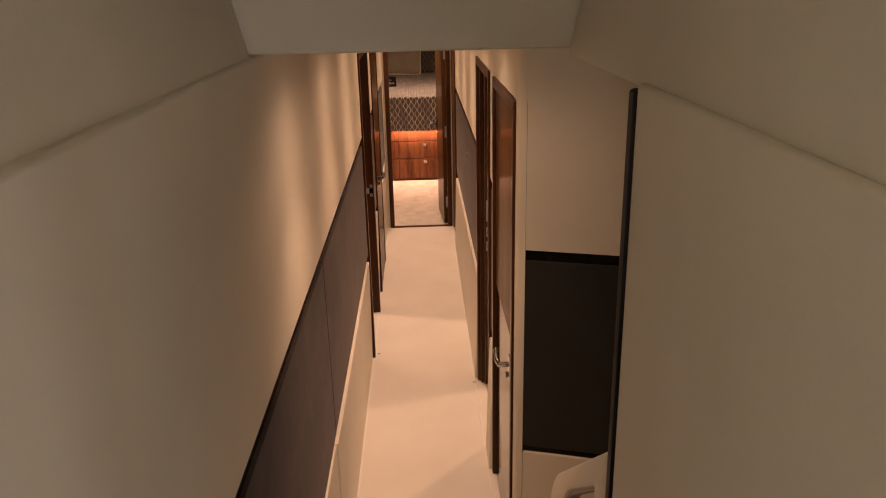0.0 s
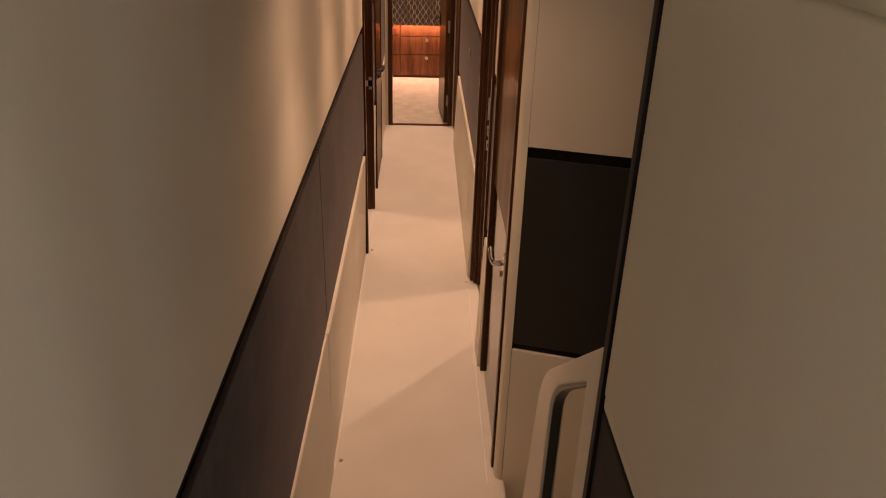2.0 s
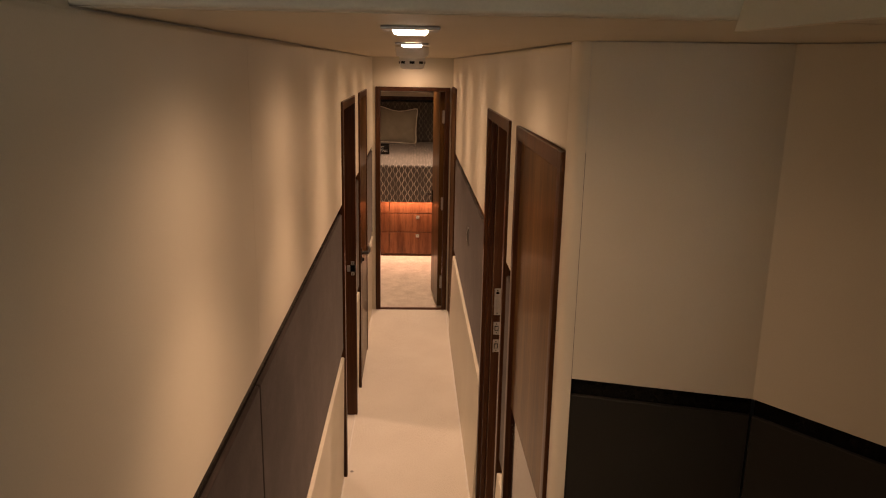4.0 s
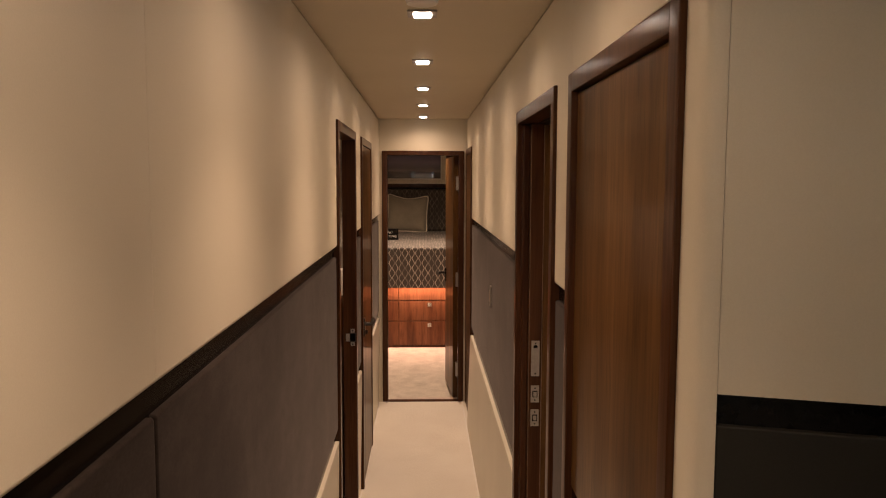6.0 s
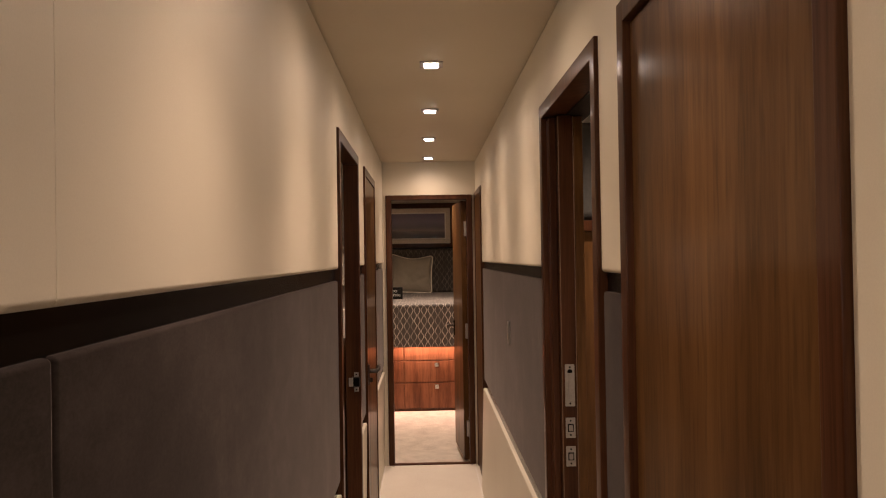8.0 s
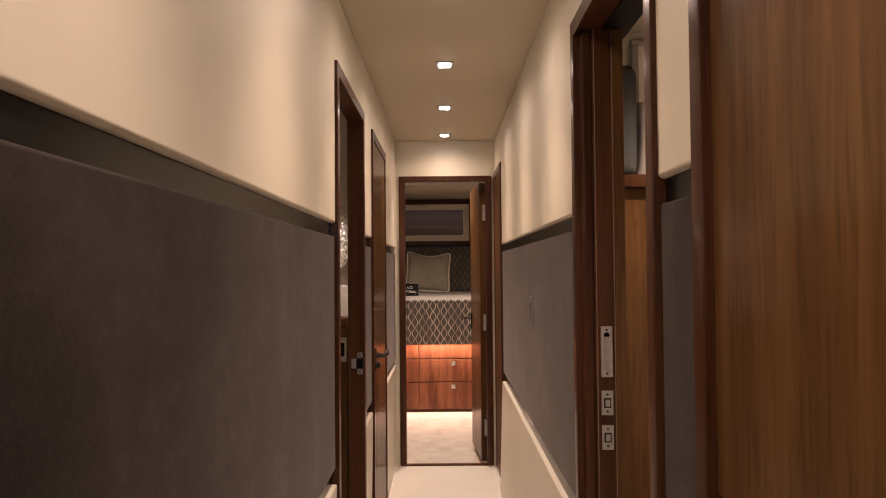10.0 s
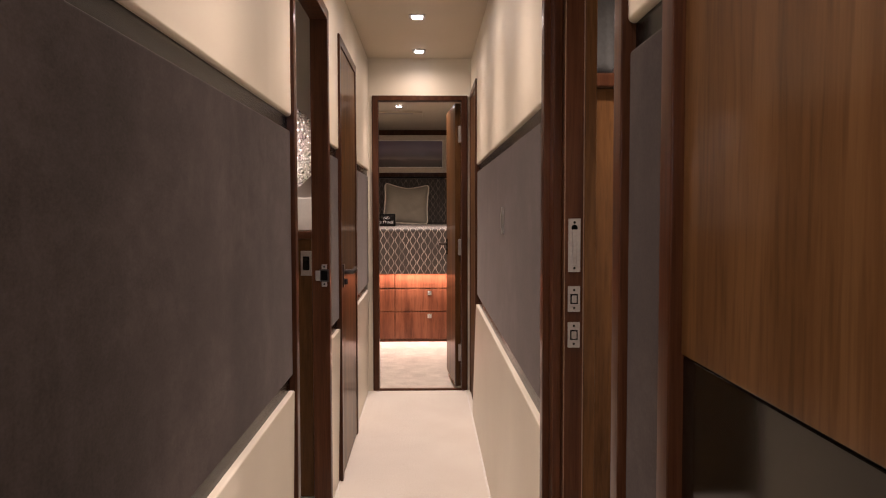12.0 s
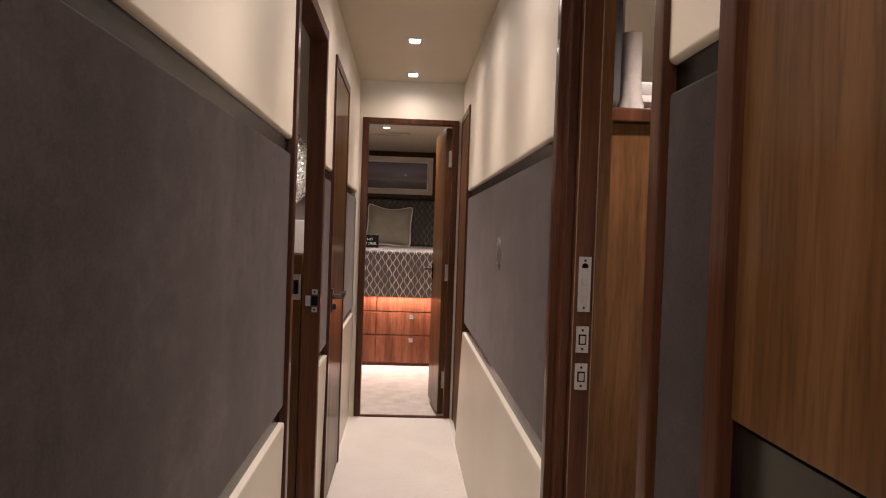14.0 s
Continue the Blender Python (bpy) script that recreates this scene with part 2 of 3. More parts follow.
def turned(profile, seg=24, m=None):
    """A body of revolution round z from (radius, height) pairs."""
    bm = bmesh.new()
    rings = []
    for r, z in profile:
        rings.append([bm.verts.new((max(r, 1e-4) * math.cos(2 * math.pi * i / seg), max(r, 1e-4) * math.sin(2 * math.pi * i / seg), z)) for i in range(seg)])
    for low, high in zip(rings, rings[1:]):
        for i in range(seg):
            bm.faces.new((low[i], low[(i + 1) % seg], high[(i + 1) % seg], high[i]))
    bm.faces.new(rings[0][::-1])
    bm.faces.new(rings[-1])
    bmesh.ops.recalc_face_normals(bm, faces=bm.faces)
    if m is not None:
        bmesh.ops.transform(bm, matrix=m, verts=bm.verts)
    return bm


def tube(points, radius, seg=10, closed=False):
    """A round bar along a line of points."""
    bm = bmesh.new()
    pts = [Vector(p) for p in points]
    count, rings = len(pts), []
    for i, p in enumerate(pts):
        before = pts[i - 1] if i or closed else p
        after = pts[(i + 1) % count] if i < count - 1 or closed else p
        way = (after - before).normalized()
        side = way.cross(Vector((0, 0, 1)) if abs(way.z) < 0.9 else Vector((1, 0, 0))).normalized()
        up = side.cross(way)
        rings.append([bm.verts.new(p + radius * (math.cos(2 * math.pi * k / seg) * side + math.sin(2 * math.pi * k / seg) * up)) for k in range(seg)])
    for i in range(count if closed else count - 1):
        low, high = rings[i], rings[(i + 1) % count]
        shift = min(range(seg), key=lambda s: sum((low[k].co - high[(k + s) % seg].co).length for k in range(seg)))
        for k in range(seg):
            bm.faces.new((low[k], low[(k + 1) % seg], high[(k + 1 + shift) % seg], high[(k + shift) % seg]))
    if not closed:
        bm.faces.new(rings[0])
        bm.faces.new(rings[-1][::-1])
    bmesh.ops.recalc_face_normals(bm, faces=bm.faces)
    return bm


def part(name, bm, mat, parent=None, label="", smooth=True):
    data = bpy.data.meshes.new(name)
    bm.to_mesh(data)
    bm.free()
    data.materials.append(mat)
    if smooth:
        data.shade_smooth()
        data.set_sharp_from_angle(angle=radians(38))
    ob = new(name, data)
    if smooth:
        ob.modifiers.new("weighted", "WEIGHTED_NORMAL").keep_sharp = True
    if parent is not None:
        ob.parent = parent
        if parent.parent is None:
            ob.matrix_parent_inverse = Matrix.Translation(-parent.location)
    return tagged(ob, label)


def thing(name, label, category, base=(0, 0, 0), group="", kind=""):
    ob = new(name)
    ob.location, ob.empty_display_size = base, 0.05
    return tagged(ob, label, category, group, kind)


def setting(name, bm, mat, label):
    return tagged(part(name, bm, mat), label, "", "", "structure")


def rounded(points, radius, steps=5):
    """An outline with its corners rounded off."""
    out, n = [], len(points)
    for i in range(n):
        p, a, b = (Vector(points[k % n]) for k in (i, i - 1, i + 1))
        r = radius[i] if isinstance(radius, (list, tuple)) else radius
        u, w = (a - p), (b - p)
        r = min(r, u.length * 0.45, w.length * 0.45)
        p0, p1 = p + u.normalized() * r, p + w.normalized() * r
        for s in range(steps + 1):
            t = s / steps
            q = (1 - t) ** 2 * p0 + 2 * t * (1 - t) * p + t * t * p1
            out.append((q.x, q.y))
    return out


# ---- large structure ----
FACE = 0.345          # front of the wall padding from the middle of the corridor
BACK = 0.400
TOP = 2.25
HEAD = 2.012
RAIL_TOP, RAIL_LOW = 1.502, 1.461
GREY_LOW, LOW_TOP = 0.745, 0.70
LANDING = 1.0


def outline(y0, y1, z0, z1, holes):
    """A wall outline in y and z with door notches cut in from below."""
    points = [(y0, z1), (y0, z0)]
    for a, b in holes:
        if a <= y0 + 1e-6:
            points = [(y0, z1), (y0, HEAD), (b, HEAD), (b, z0)]
        elif b >= y1 - 1e-6:
            points += [(a, z0), (a, HEAD), (y1, HEAD), (y1, z1)]
            return points
        else:
            points += [(a, z0), (a, HEAD), (b, HEAD), (b, z0)]
    return points + [(y1, z0), (y1, z1)]


LEFT_DOORS = [(-2.920, -2.12), (-1.75, -0.985)]
RIGHT_DOORS = [(-4.972, -4.212), (-4.02, -3.238), (-0.62, -0.02)]

wall_left = setting("wall_left", prism("x", outline(-9.3, 0.0, -0.2, TOP, LEFT_DOORS), -0.362, -BACK), WHITE_PAINT, "long corridor wall behind upholstered panels")
wall_right = setting("wall_right", prism("x", outline(-4.972, 0.0, -0.2, TOP, RIGHT_DOORS), 0.362, BACK), WHITE_PAINT, "corridor wall behind upholstered panels")


def clad(wall, side, uppers, lowers, doors):
    """Cream padding above, a black recessed band, grey suede below it, and a low cream panel."""
    for y0, y1 in uppers:
        holes = [d for d in doors if d[0] >= y0 - 1e-6 and d[1] <= y1 + 1e-6]
        bm = prism("x", outline(y0 + 0.0006, y1 - 0.0006, RAIL_TOP, TOP - 0.003, holes), side * FACE, side * 0.363)
        rims = [e for e in bm.edges if abs(abs(e.verts[0].co.x) - FACE) < 1e-4 and abs(e.verts[0].co.x - e.verts[1].co.x) < 1e-4 and abs(e.verts[0].co.y - e.verts[1].co.y) > 0.01]
        bmesh.ops.bevel(bm, geom=rims, offset=0.009, segments=4, profile=0.5, affect="EDGES", clamp_overlap=True)
        part("upper_panel", bm, CREAM, wall, "cream stitched leather wall panel")
    for y0, y1 in lowers:
        part("recess_band", box(side * 0.357, side * 0.3635, y0, y1, RAIL_LOW - 0.02, RAIL_TOP + 0.02), BLACK, wall, "black gloss recessed band")
        part("gap_strip", box(side * 0.358, side * 0.3635, y0, y1, LOW_TOP - 0.04, GREY_LOW + 0.03), BLACK, wall, "black gloss recessed strip")


clad(wall_left, -1, [(-7.103, -4.99), (-4.99, -0.001)], [(-7.10, LEFT_DOORS[0][0]), (LEFT_DOORS[0][1], LEFT_DOORS[1][0]), (LEFT_DOORS[1][1], -0.001)], LEFT_DOORS)
clad(wall_right, 1, [(-4.972, RIGHT_DOORS[0][1] + 0.006), (RIGHT_DOORS[0][1] + 0.006, -0.02)], [(RIGHT_DOORS[0][1], RIGHT_DOORS[1][0]), (RIGHT_DOORS[1][1], RIGHT_DOORS[2][0])], RIGHT_DOORS)

for y0, y1 in ((-4.99, LEFT_DOORS[0][0]), (LEFT_DOORS[0][1], LEFT_DOORS[1][0]), (LEFT_DOORS[1][1], -0.05)):
    part("suede_panel", box(-0.363, -FACE - 0.002, y0 + 0.002, y1 - 0.002, GREY_LOW, RAIL_LOW, 0.006, 3), SUEDE, wall_left, "grey suede wall panel")
    part("low_panel", prism("y", [(-0.372, 0.0), (-0.354, 0.0), (-0.342, LOW_TOP), (-0.3625, LOW_TOP)], y0 + 0.002, y1 - 0.002, 0.005), CREAM_LOW, wall_left, "cream leather low panel")
for y0, y1 in ((RIGHT_DOORS[0][1], RIGHT_DOORS[1][0]), (RIGHT_DOORS[1][1], RIGHT_DOORS[2][0])):
    part("suede_panel", box(0.363, FACE + 0.002, y0 + 0.002, y1 - 0.002, GREY_LOW - 0.022, RAIL_LOW, 0.006, 3), SUEDE, wall_right, "grey suede wall panel")
    part("low_panel", prism("y", [(0.3625, 0.0), (0.319, 0.0), (0.340, LOW_TOP - 0.031), (0.3625, LOW_TOP - 0.031)], y0 + 0.002, y1 - 0.002, 0.005), CREAM_LOW, wall_right, "cream leather low panel")
# beside the stairs the low panel climbs with the steps
part("suede_panel", prism("x", [(-4.992, GREY_LOW), (-6.17, GREY_LOW), (-7.05, RAIL_LOW), (-4.992, RAIL_LOW)], -FACE - 0.002, -0.363, 0.006), SUEDE, wall_left, "grey suede wall panel")
part("gap_strip", prism("x", [(-6.10, LOW_TOP - 0.04), (-6.10, GREY_LOW + 0.03), (-6.20, GREY_LOW + 0.03), (-7.05, RAIL_LOW + 0.01), (-7.10, RAIL_LOW - 0.06), (-6.20, LOW_TOP - 0.04)], -0.357, -0.3635), BLACK, wall_left, "black gloss recessed strip")
part("low_panel", prism("x", [(-4.992, 0.0), (-4.992, LOW_TOP), (-6.19, LOW_TOP), (-7.05, RAIL_LOW - 0.045), (-7.098, RAIL_LOW - 0.045), (-7.098, 0.0)], -0.3485, -0.365, 0.005), CREAM_LOW, wall_left, "cream leather low panel")

floor = setting("floor", box(-0.40, 0.386, -6.8, 0.0, -0.168, 0.0, 0.012, 3), CARPET, "cream short-pile carpet along the corridor")


def frayed_edge(x, y0, y1):
    """Uneven bound edge where the carpet was cut along the wall."""
    points, steps = [], int((y1 - y0) / 0.012)
    for i in range(steps + 1):
        y = y0 + (y1 - y0) * i / steps
        points.append((x + 0.0030 * noise.noise((y * 30, x, 0)) + 0.0012 * noise.noise((y * 90, x, 2)), y, 0.0005 + 0.0022 * noise.noise((y * 45, x, 7))))
    return tube(points, 0.0042, 6)


EDGE = soft_surface("carpet_edge_fibre", (0.80, 0.76, 0.70), (0.88, 0.85, 0.80), 0.95, 300, 20, 0.6, 0.2, 0.003)
part("edge_binding", frayed_edge(-0.3490, -5.68, -0.02), EDGE, floor, "pale frayed carpet edge")
part("edge_binding", frayed_edge(0.3140, -5.06, -0.02), EDGE, floor, "pale frayed carpet edge")
ceiling = setting("ceiling", box(-0.45, 1.75, -5.778, -0.0, TOP, TOP + 0.04), CEILING, "cream vinyl corridor ceiling")

# end wall with the cabin doorway
end = box(-1.6, -0.30, 0.0, 0.06, -0.2, 2.6)
box(0.30, 1.6, 0.0, 0.06, -0.2, 2.6, bm=end)
box(-0.30, 0.30, 0.0, 0.06, 1.985, 2.6, bm=end)
wall_end = setting("wall_end", end, CREAM, "cream wall at the end of the corridor")


def casing(holder, side, y0, y1, top=HEAD, width=0.043, proud=0.010):
    """Rounded dark walnut frame round a side door, lining the wall's thickness."""
    a, b = side * (FACE - proud), side * (BACK + 0.004)
    part("door_frame", box(a, b, y0, y0 + width, 0.0, top, 0.0035), CASING, holder)
    part("door_frame", box(a, b, y1 - width, y1, 0.0, top, 0.0035), CASING, holder)
    part("door_frame", box(a, b, y0 + width - 0.004, y1 - width + 0.004, top - width, top, 0.0035), CASING, holder)


def lever(leaf, side, x, y, z, way, metal):
    """Chrome lever handle with its square rose."""
    handle = part("door_handle", box(x, x - side * 0.009, y - 0.022, y + 0.022, z - 0.07, z + 0.035, 0.003), metal, leaf, "chrome lever handle" if metal is CHROME else "dark chrome lever handle")
    out = x - side * 0.047
    part("lever", tube([(x, y, z), (out, y, z), (out - side * 0.004, y + way * 0.03, z + 0.003), (out, y + way * 0.12, z + 0.006)], 0.0115), metal, handle)
    part("thumb_turn", box(x - side * 0.009, x - side * 0.024, y - 0.005, y + 0.005, z - 0.058, z - 0.034, 0.002), metal, handle)


def closed_door(name, side, y0, y1, label, handle_y=None, way=1, lower=None, face=0.349):
    door = thing(name, label, "door", (side * 0.38, (y0 + y1) / 2, 0), "", "structure")
    casing(door, side, y0, y1)
    x0, x1 = side * face, side * 0.402
    a, b = y0 + 0.045, y1 - 0.045
    if lower:
        leaf = part("door_leaf", box(x0, x1, a, b, lower, HEAD - 0.046, 0.003), VENEER, door, "varnished walnut leaf")
        part("lower_panel", box(x0 + side * 0.003, x1, a, b, 0.008, lower - 0.002, 0.002), DARK_LACQUER, door, "dark lacquered lower panel")
    else:
        leaf = part("door_leaf", box(x0, x1, a, b, 0.008, HEAD - 0.046, 0.003), VENEER, door, "varnished walnut leaf")
    if handle_y is not None:
        lever(leaf, side, x0, handle_y, 0.95, way, CHROME if lower else DARK_CHROME)
    return door


closed_door("door_1", 1, *RIGHT_DOORS[0], "closed varnished walnut door with chrome lever", -4.85, 1, 1.057)
closed_door("door_2", -1, *LEFT_DOORS[1], "closed varnished walnut door with dark chrome lever", -1.67, 1, face=0.3395)
closed_door("door_3", 1, *RIGHT_DOORS[2], "closed walnut door beside the end wall", face=0.3395)
stair_door = thing("door_4", "closed dark walnut door beside the stairs", "door", (-0.35, -7.5, LANDING), "", "structure")
part("door_frame", box(-FACE + 0.002, -0.3615, -7.151, -7.105, LANDING, TOP - 0.004, 0.005), CASING, stair_door)
part("door_leaf", box(-FACE - 0.004, -0.3615, -8.2, -7.154, LANDING, TOP - 0.004, 0.003), CASING, stair_door, "dark walnut leaf")

open_left = thing("door_5", "open walnut doorway to a cabin", "doorway", (-0.38, -2.41, 0), "", "structure")
casing(open_left, -1, *LEFT_DOORS[0])
open_right = thing("door_6", "open walnut doorway with pocket door", "doorway", (0.38, -3.57, 0), "", "structure")
casing(open_right, 1, *RIGHT_DOORS[1])

# end doorway frame and its open leaf
end_door = thing("door_7", "walnut cabin door standing open", "door", (0, 0.02, 0), "", "structure")
part("door_frame", box(-0.322, -0.280, -0.014, 0.075, 0.0, 2.003, 0.005), CASING, end_door)
part("door_frame", box(0.280, 0.322, -0.014, 0.075, 0.0, 2.003, 0.005), CASING, end_door)
part("door_frame", box(-0.284, 0.284, -0.014, 0.075, 1.969, 2.003, 0.005), CASING, end_door)
part("threshold", box(-0.284, 0.284, -0.010, 0.029, -0.02, 0.010, 0.003), CASING, end_door)
leaf_turn = Matrix.Translation((0.280, 0.07, 0)) @ pose(0, 0, 0, 0, 0, 4.5)


def on_leaf(bm):
    bmesh.ops.transform(bm, matrix=leaf_turn, verts=bm.verts)
    return bm


leaf = part("door_leaf", on_leaf(box(-0.040, 0.0, 0.0, 0.56, 0.012, 1.962, 0.003)), VENEER, end_door, "varnished walnut leaf")
handle = part("door_handle", on_leaf(box(-0.049, -0.040, 0.485, 0.525, 0.90, 1.02, 0.003)), BLACK, leaf, "dark lever handle plate")
part("lever", on_leaf(tube([(-0.045, 0.505, 0.98), (-0.092, 0.505, 0.98), (-0.105, 0.485, 0.981), (-0.108, 0.38, 0.984)], 0.0115)), DARK_CHROME, handle)
for z in (0.25, 0.98, 1.75):
    hinge = part("hinge", box(0.262, 0.2825, 0.028, 0.068, z - 0.055, z + 0.055, 0.002), STEEL, end_door, "brushed steel hinge")
    part("hinge_pin", turned([(0.006, z - 0.055), (0.006, z + 0.055)], 10, Matrix.Translation((0.268, 0.072, 0))), CHROME, hinge)

# added dark board: hides the lit cabin ceiling, keeps the doorway top unlit
part("head_blackout", box(0.4045, 0.475, -3.976, -3.2385, HEAD - 0.046, TOP - 0.006), GASKET, open_right, "added dark board for the unlit space over the sliding door")

# jamb fittings of the open doorways
jy = LEFT_DOORS[0][1] - 0.043
plate = part("strike_plate", box(-0.374, -0.338, jy - 0.004, jy, 0.951, 0.999, 0.0015), DARK_CHROME, open_left, "dark chrome strike plate")
part("strike_hole", box(-0.368, -0.343, jy - 0.0055, jy - 0.003, 0.957, 0.993, 0.001), DARK_HOLE, plate)
part("strike_lip", box(-0.390, -0.371, jy - 0.008, jy - 0.004, 0.955, 0.995, 0.002), STEEL, plate)
for z0, z1 in ((0.931, 0.9505), (0.9995, 1.019)):
    part("tab", box(-0.366, -0.345, jy - 0.004, jy, z0, z1, 0.0015), STEEL, plate)
    part("screw", turned([(0.004, 0), (0.003, 0.001)], 8, pose(-0.3555, jy - 0.004, (z0 + z1) / 2, 90)), GASKET, plate)
pocket = part("pocket_door", box(0.374, 0.422, -3.350, -3.255, 0.01, HEAD - 0.046, 0.004), CASING, open_right, "sliding walnut door pushed into its pocket")
part("door_stop", box(0.352, 0.3738, -3.325, -3.265, 0.01, HEAD - 0.05, 0.003), CASING, open_right)
part("door_stop", box(0.4222, 0.450, -3.352, -3.255, 0.01, HEAD - 0.05, 0.003), VENEER, open_right)
INLAY = plain("pale_inlay", (0.20, 0.125, 0.075), 0.4)
for x in (0.3755, 0.4205):
    part("inlay", box(x - 0.0011, x + 0.0011, -3.3522, -3.3496, 0.014, HEAD - 0.05), INLAY, pocket, "thin pale inlay line")


def lock_plate(z0, z1, pull):
    """Steel plate let into the edge of the sliding door, with a finger pull or a latch."""
    lock = part("lock_plate", box(0.384, 0.413, -3.3535, -3.3495, z0, z1, 0.001), PALE_STEEL, pocket, "pale steel lock plate")
    if pull:
        part("finger_pull", box(0.3925, 0.4045, -3.356, -3.3525, z0 + 0.018, z1 - 0.026, 0.0015), STEEL, lock)
        part("pull_hole", turned([(0.0075, 0), (0.007, 0.0006)], 16, pose(0.3985, -3.3535, z1 - 0.022, 90)), DARK_HOLE, lock)
    else:
        mid = (z0 + z1) / 2
        part("latch_hole", box(0.3895, 0.4075, -3.3545, -3.3525, mid - 0.012, mid + 0.012, 0.0008), DARK_HOLE, lock)
        part("latch", box(0.3925, 0.4045, -3.3575, -3.354, mid - 0.009, mid + 0.009, 0.003), STEEL, lock)
    for z in (z0 + 0.009, z1 - 0.009):
        part("screw", turned([(0.003, 0), (0.002, 0.001)], 8, pose(0.3985, -3.3535, z, 90)), GASKET, lock)


lock_plate(1.082, 1.209, True)
lock_plate(0.987, 1.048, False)
lock_plate(0.901, 0.962, False)

# ---- alcove beside the foot of the stairs ----
ALCOVE = [(0.374, -5.044), (0.749, -5.152), (1.02, -5.50), (1.35, -5.94), (1.35, -7.6), (0.44, -7.6)]
corner = prism("z", [(FACE, -4.974), (FACE, -5.014), (FACE + 0.004, -5.032), (FACE + 0.014, -5.042), (0.373, -5.045), (0.373, -4.974)], -0.168, TOP)
wall_corner = setting("wall_corner", corner, CREAM, "rounded cream leather corner post")


def alcove_wall(name, a, b, label):
    """One flat of the alcove, clad like the corridor."""
    a, b = Vector(a), Vector(b)
    way = (b - a).normalized()
    back = Vector((-way.y, way.x))
    if back.dot(Vector((0.8, -6.0)) - a) > 0:
        back = -back

    def slab(d0, d1, z0, z1, bevel=0.0):
        p = [a + back * d0, b + back * d0, b + back * d1, a + back * d1]
        return prism("z", [(q.x, q.y) for q in p], z0, z1, bevel)

    wall = setting(name, slab(0.02, 0.08, -0.25, TOP + 0.03), WHITE_PAINT, label)
    part("upper_panel", slab(0.0, 0.0195, RAIL_TOP, TOP - 0.002), CREAM, wall, "cream leather wall panel")
    part("recess_band", slab(0.012, 0.0198, RAIL_LOW - 0.02, RAIL_TOP + 0.02), BLACK, wall, "black gloss recessed band")
    part("suede_panel", slab(0.002, 0.0195, 0.70, RAIL_LOW, 0.003), DARK_LEATHER, wall, "near-black leather wall panel")
    part("recess_band", slab(0.012, 0.0198, 0.66, 0.72), BLACK, wall, "black gloss recessed strip")
    part("low_panel", slab(0.0, 0.0195, -0.168, 0.672, 0.004), CREAM_LOW, wall, "cream leather low panel")


for i, (a, b) in enumerate(zip(ALCOVE, ALCOVE[1:])):
    alcove_wall(f"wall_alcove_{i + 1}", a, b, "upholstered alcove wall with cream and suede panels")
setting("floor_alcove", prism("z", [(0.30, -4.98), (0.8, -5.0), (1.5, -5.8), (1.5, -7.7), (0.30, -7.7)], -0.26, -0.168), CARPET, "cream carpet one step below the corridor")
setting("ceiling_alcove", prism("z", [(0.40, -5.787), (1.75, -5.787), (1.75, -7.7), (0.40, -7.7)], TOP, TOP + 0.04), CEILING, "cream vinyl alcove ceiling")

# ---- stairwell ----
near = box(0.364, 0.412, -9.3, -6.391, -0.2, TOP)
wall_near = setting("wall_near", near, WHITE_PAINT, "stair side wall behind upholstered panels")
part("upper_panel", box(0.3635, 0.347, -9.29, -6.393, 1.487, TOP - 0.003, 0.011, 4), CREAM, wall_near, "cream leather wall panel")
part("recess_band", box(0.3638, 0.358, -9.29, -6.393, 1.40, 1.52), BLACK, wall_near)
part("lip", box(0.3635, 0.350, -9.29, -6.393, 1.457, 1.485, 0.004, 2), CREAM_LOW, wall_near, "cream leather lip")
part("suede_panel", box(0.3635, 0.349, -9.29, -6.393, 0.2, 1.453, 0.006, 3), SUEDE, wall_near, "grey suede wall panel")
part("edge_trim", box(0.343, 0.412, -6.390, -6.364, -0.1, TOP - 0.018, 0.003), GASKET, wall_near, "black edge trim")
part("end_post", box(0.350, 0.405, -6.363, -6.340, 1.45, TOP - 0.018, 0.006), GASKET, wall_near, "black end strip")

for name, side in (("wall_upper_left", -1), ("wall_upper_right", 1)):
    lean = prism("y", [(side * 0.3585, TOP - 0.012), (side * 0.525, 2.98), (side * 0.585, 2.98), (side * 0.372, TOP - 0.012)], -9.28, -5.792)
    setting(name, lean, CREAM, "leaning cream leather panel above the stairs")
setting("wall_upper_front", prism("x", [(-5.790, TOP + 0.001), (-5.72, TOP + 0.001), (-5.64, 2.98), (-5.71, 2.98)], -0.60, 0.60, 0.006), CEILING, "cream header panel over the corridor entrance")
setting("ceiling_stairwell", box(-0.7, 0.7, -9.4, -5.4, 2.97, 3.02), CEILING, "cream vinyl stairwell ceiling")
back = box(-0.6, -0.31, -9.36, -9.30, 0.0, 3.0)
box(0.31, 0.6, -9.36, -9.30, 0.0, 3.0, bm=back)
box(-0.31, 0.31, -9.36, -9.30, 2.88, 3.0, bm=back)
setting("wall_back", back, CREAM, "cream wall with opening to the saloon")

stairs = thing("staircase", "carpeted cream staircase down to the corridor", "staircase", (0, -6.1, 0))
for k in range(1, 6):
    front = -5.80 - 0.235 * (k - 1)
    rear = front - 0.235 if k < 5 else -9.3
    part("tread", box(-0.349, 0.342, rear, front, LANDING * (k - 1) / 5 + 0.001, LANDING * k / 5, 0.012, 3), CARPET, stairs, "cream carpeted step")

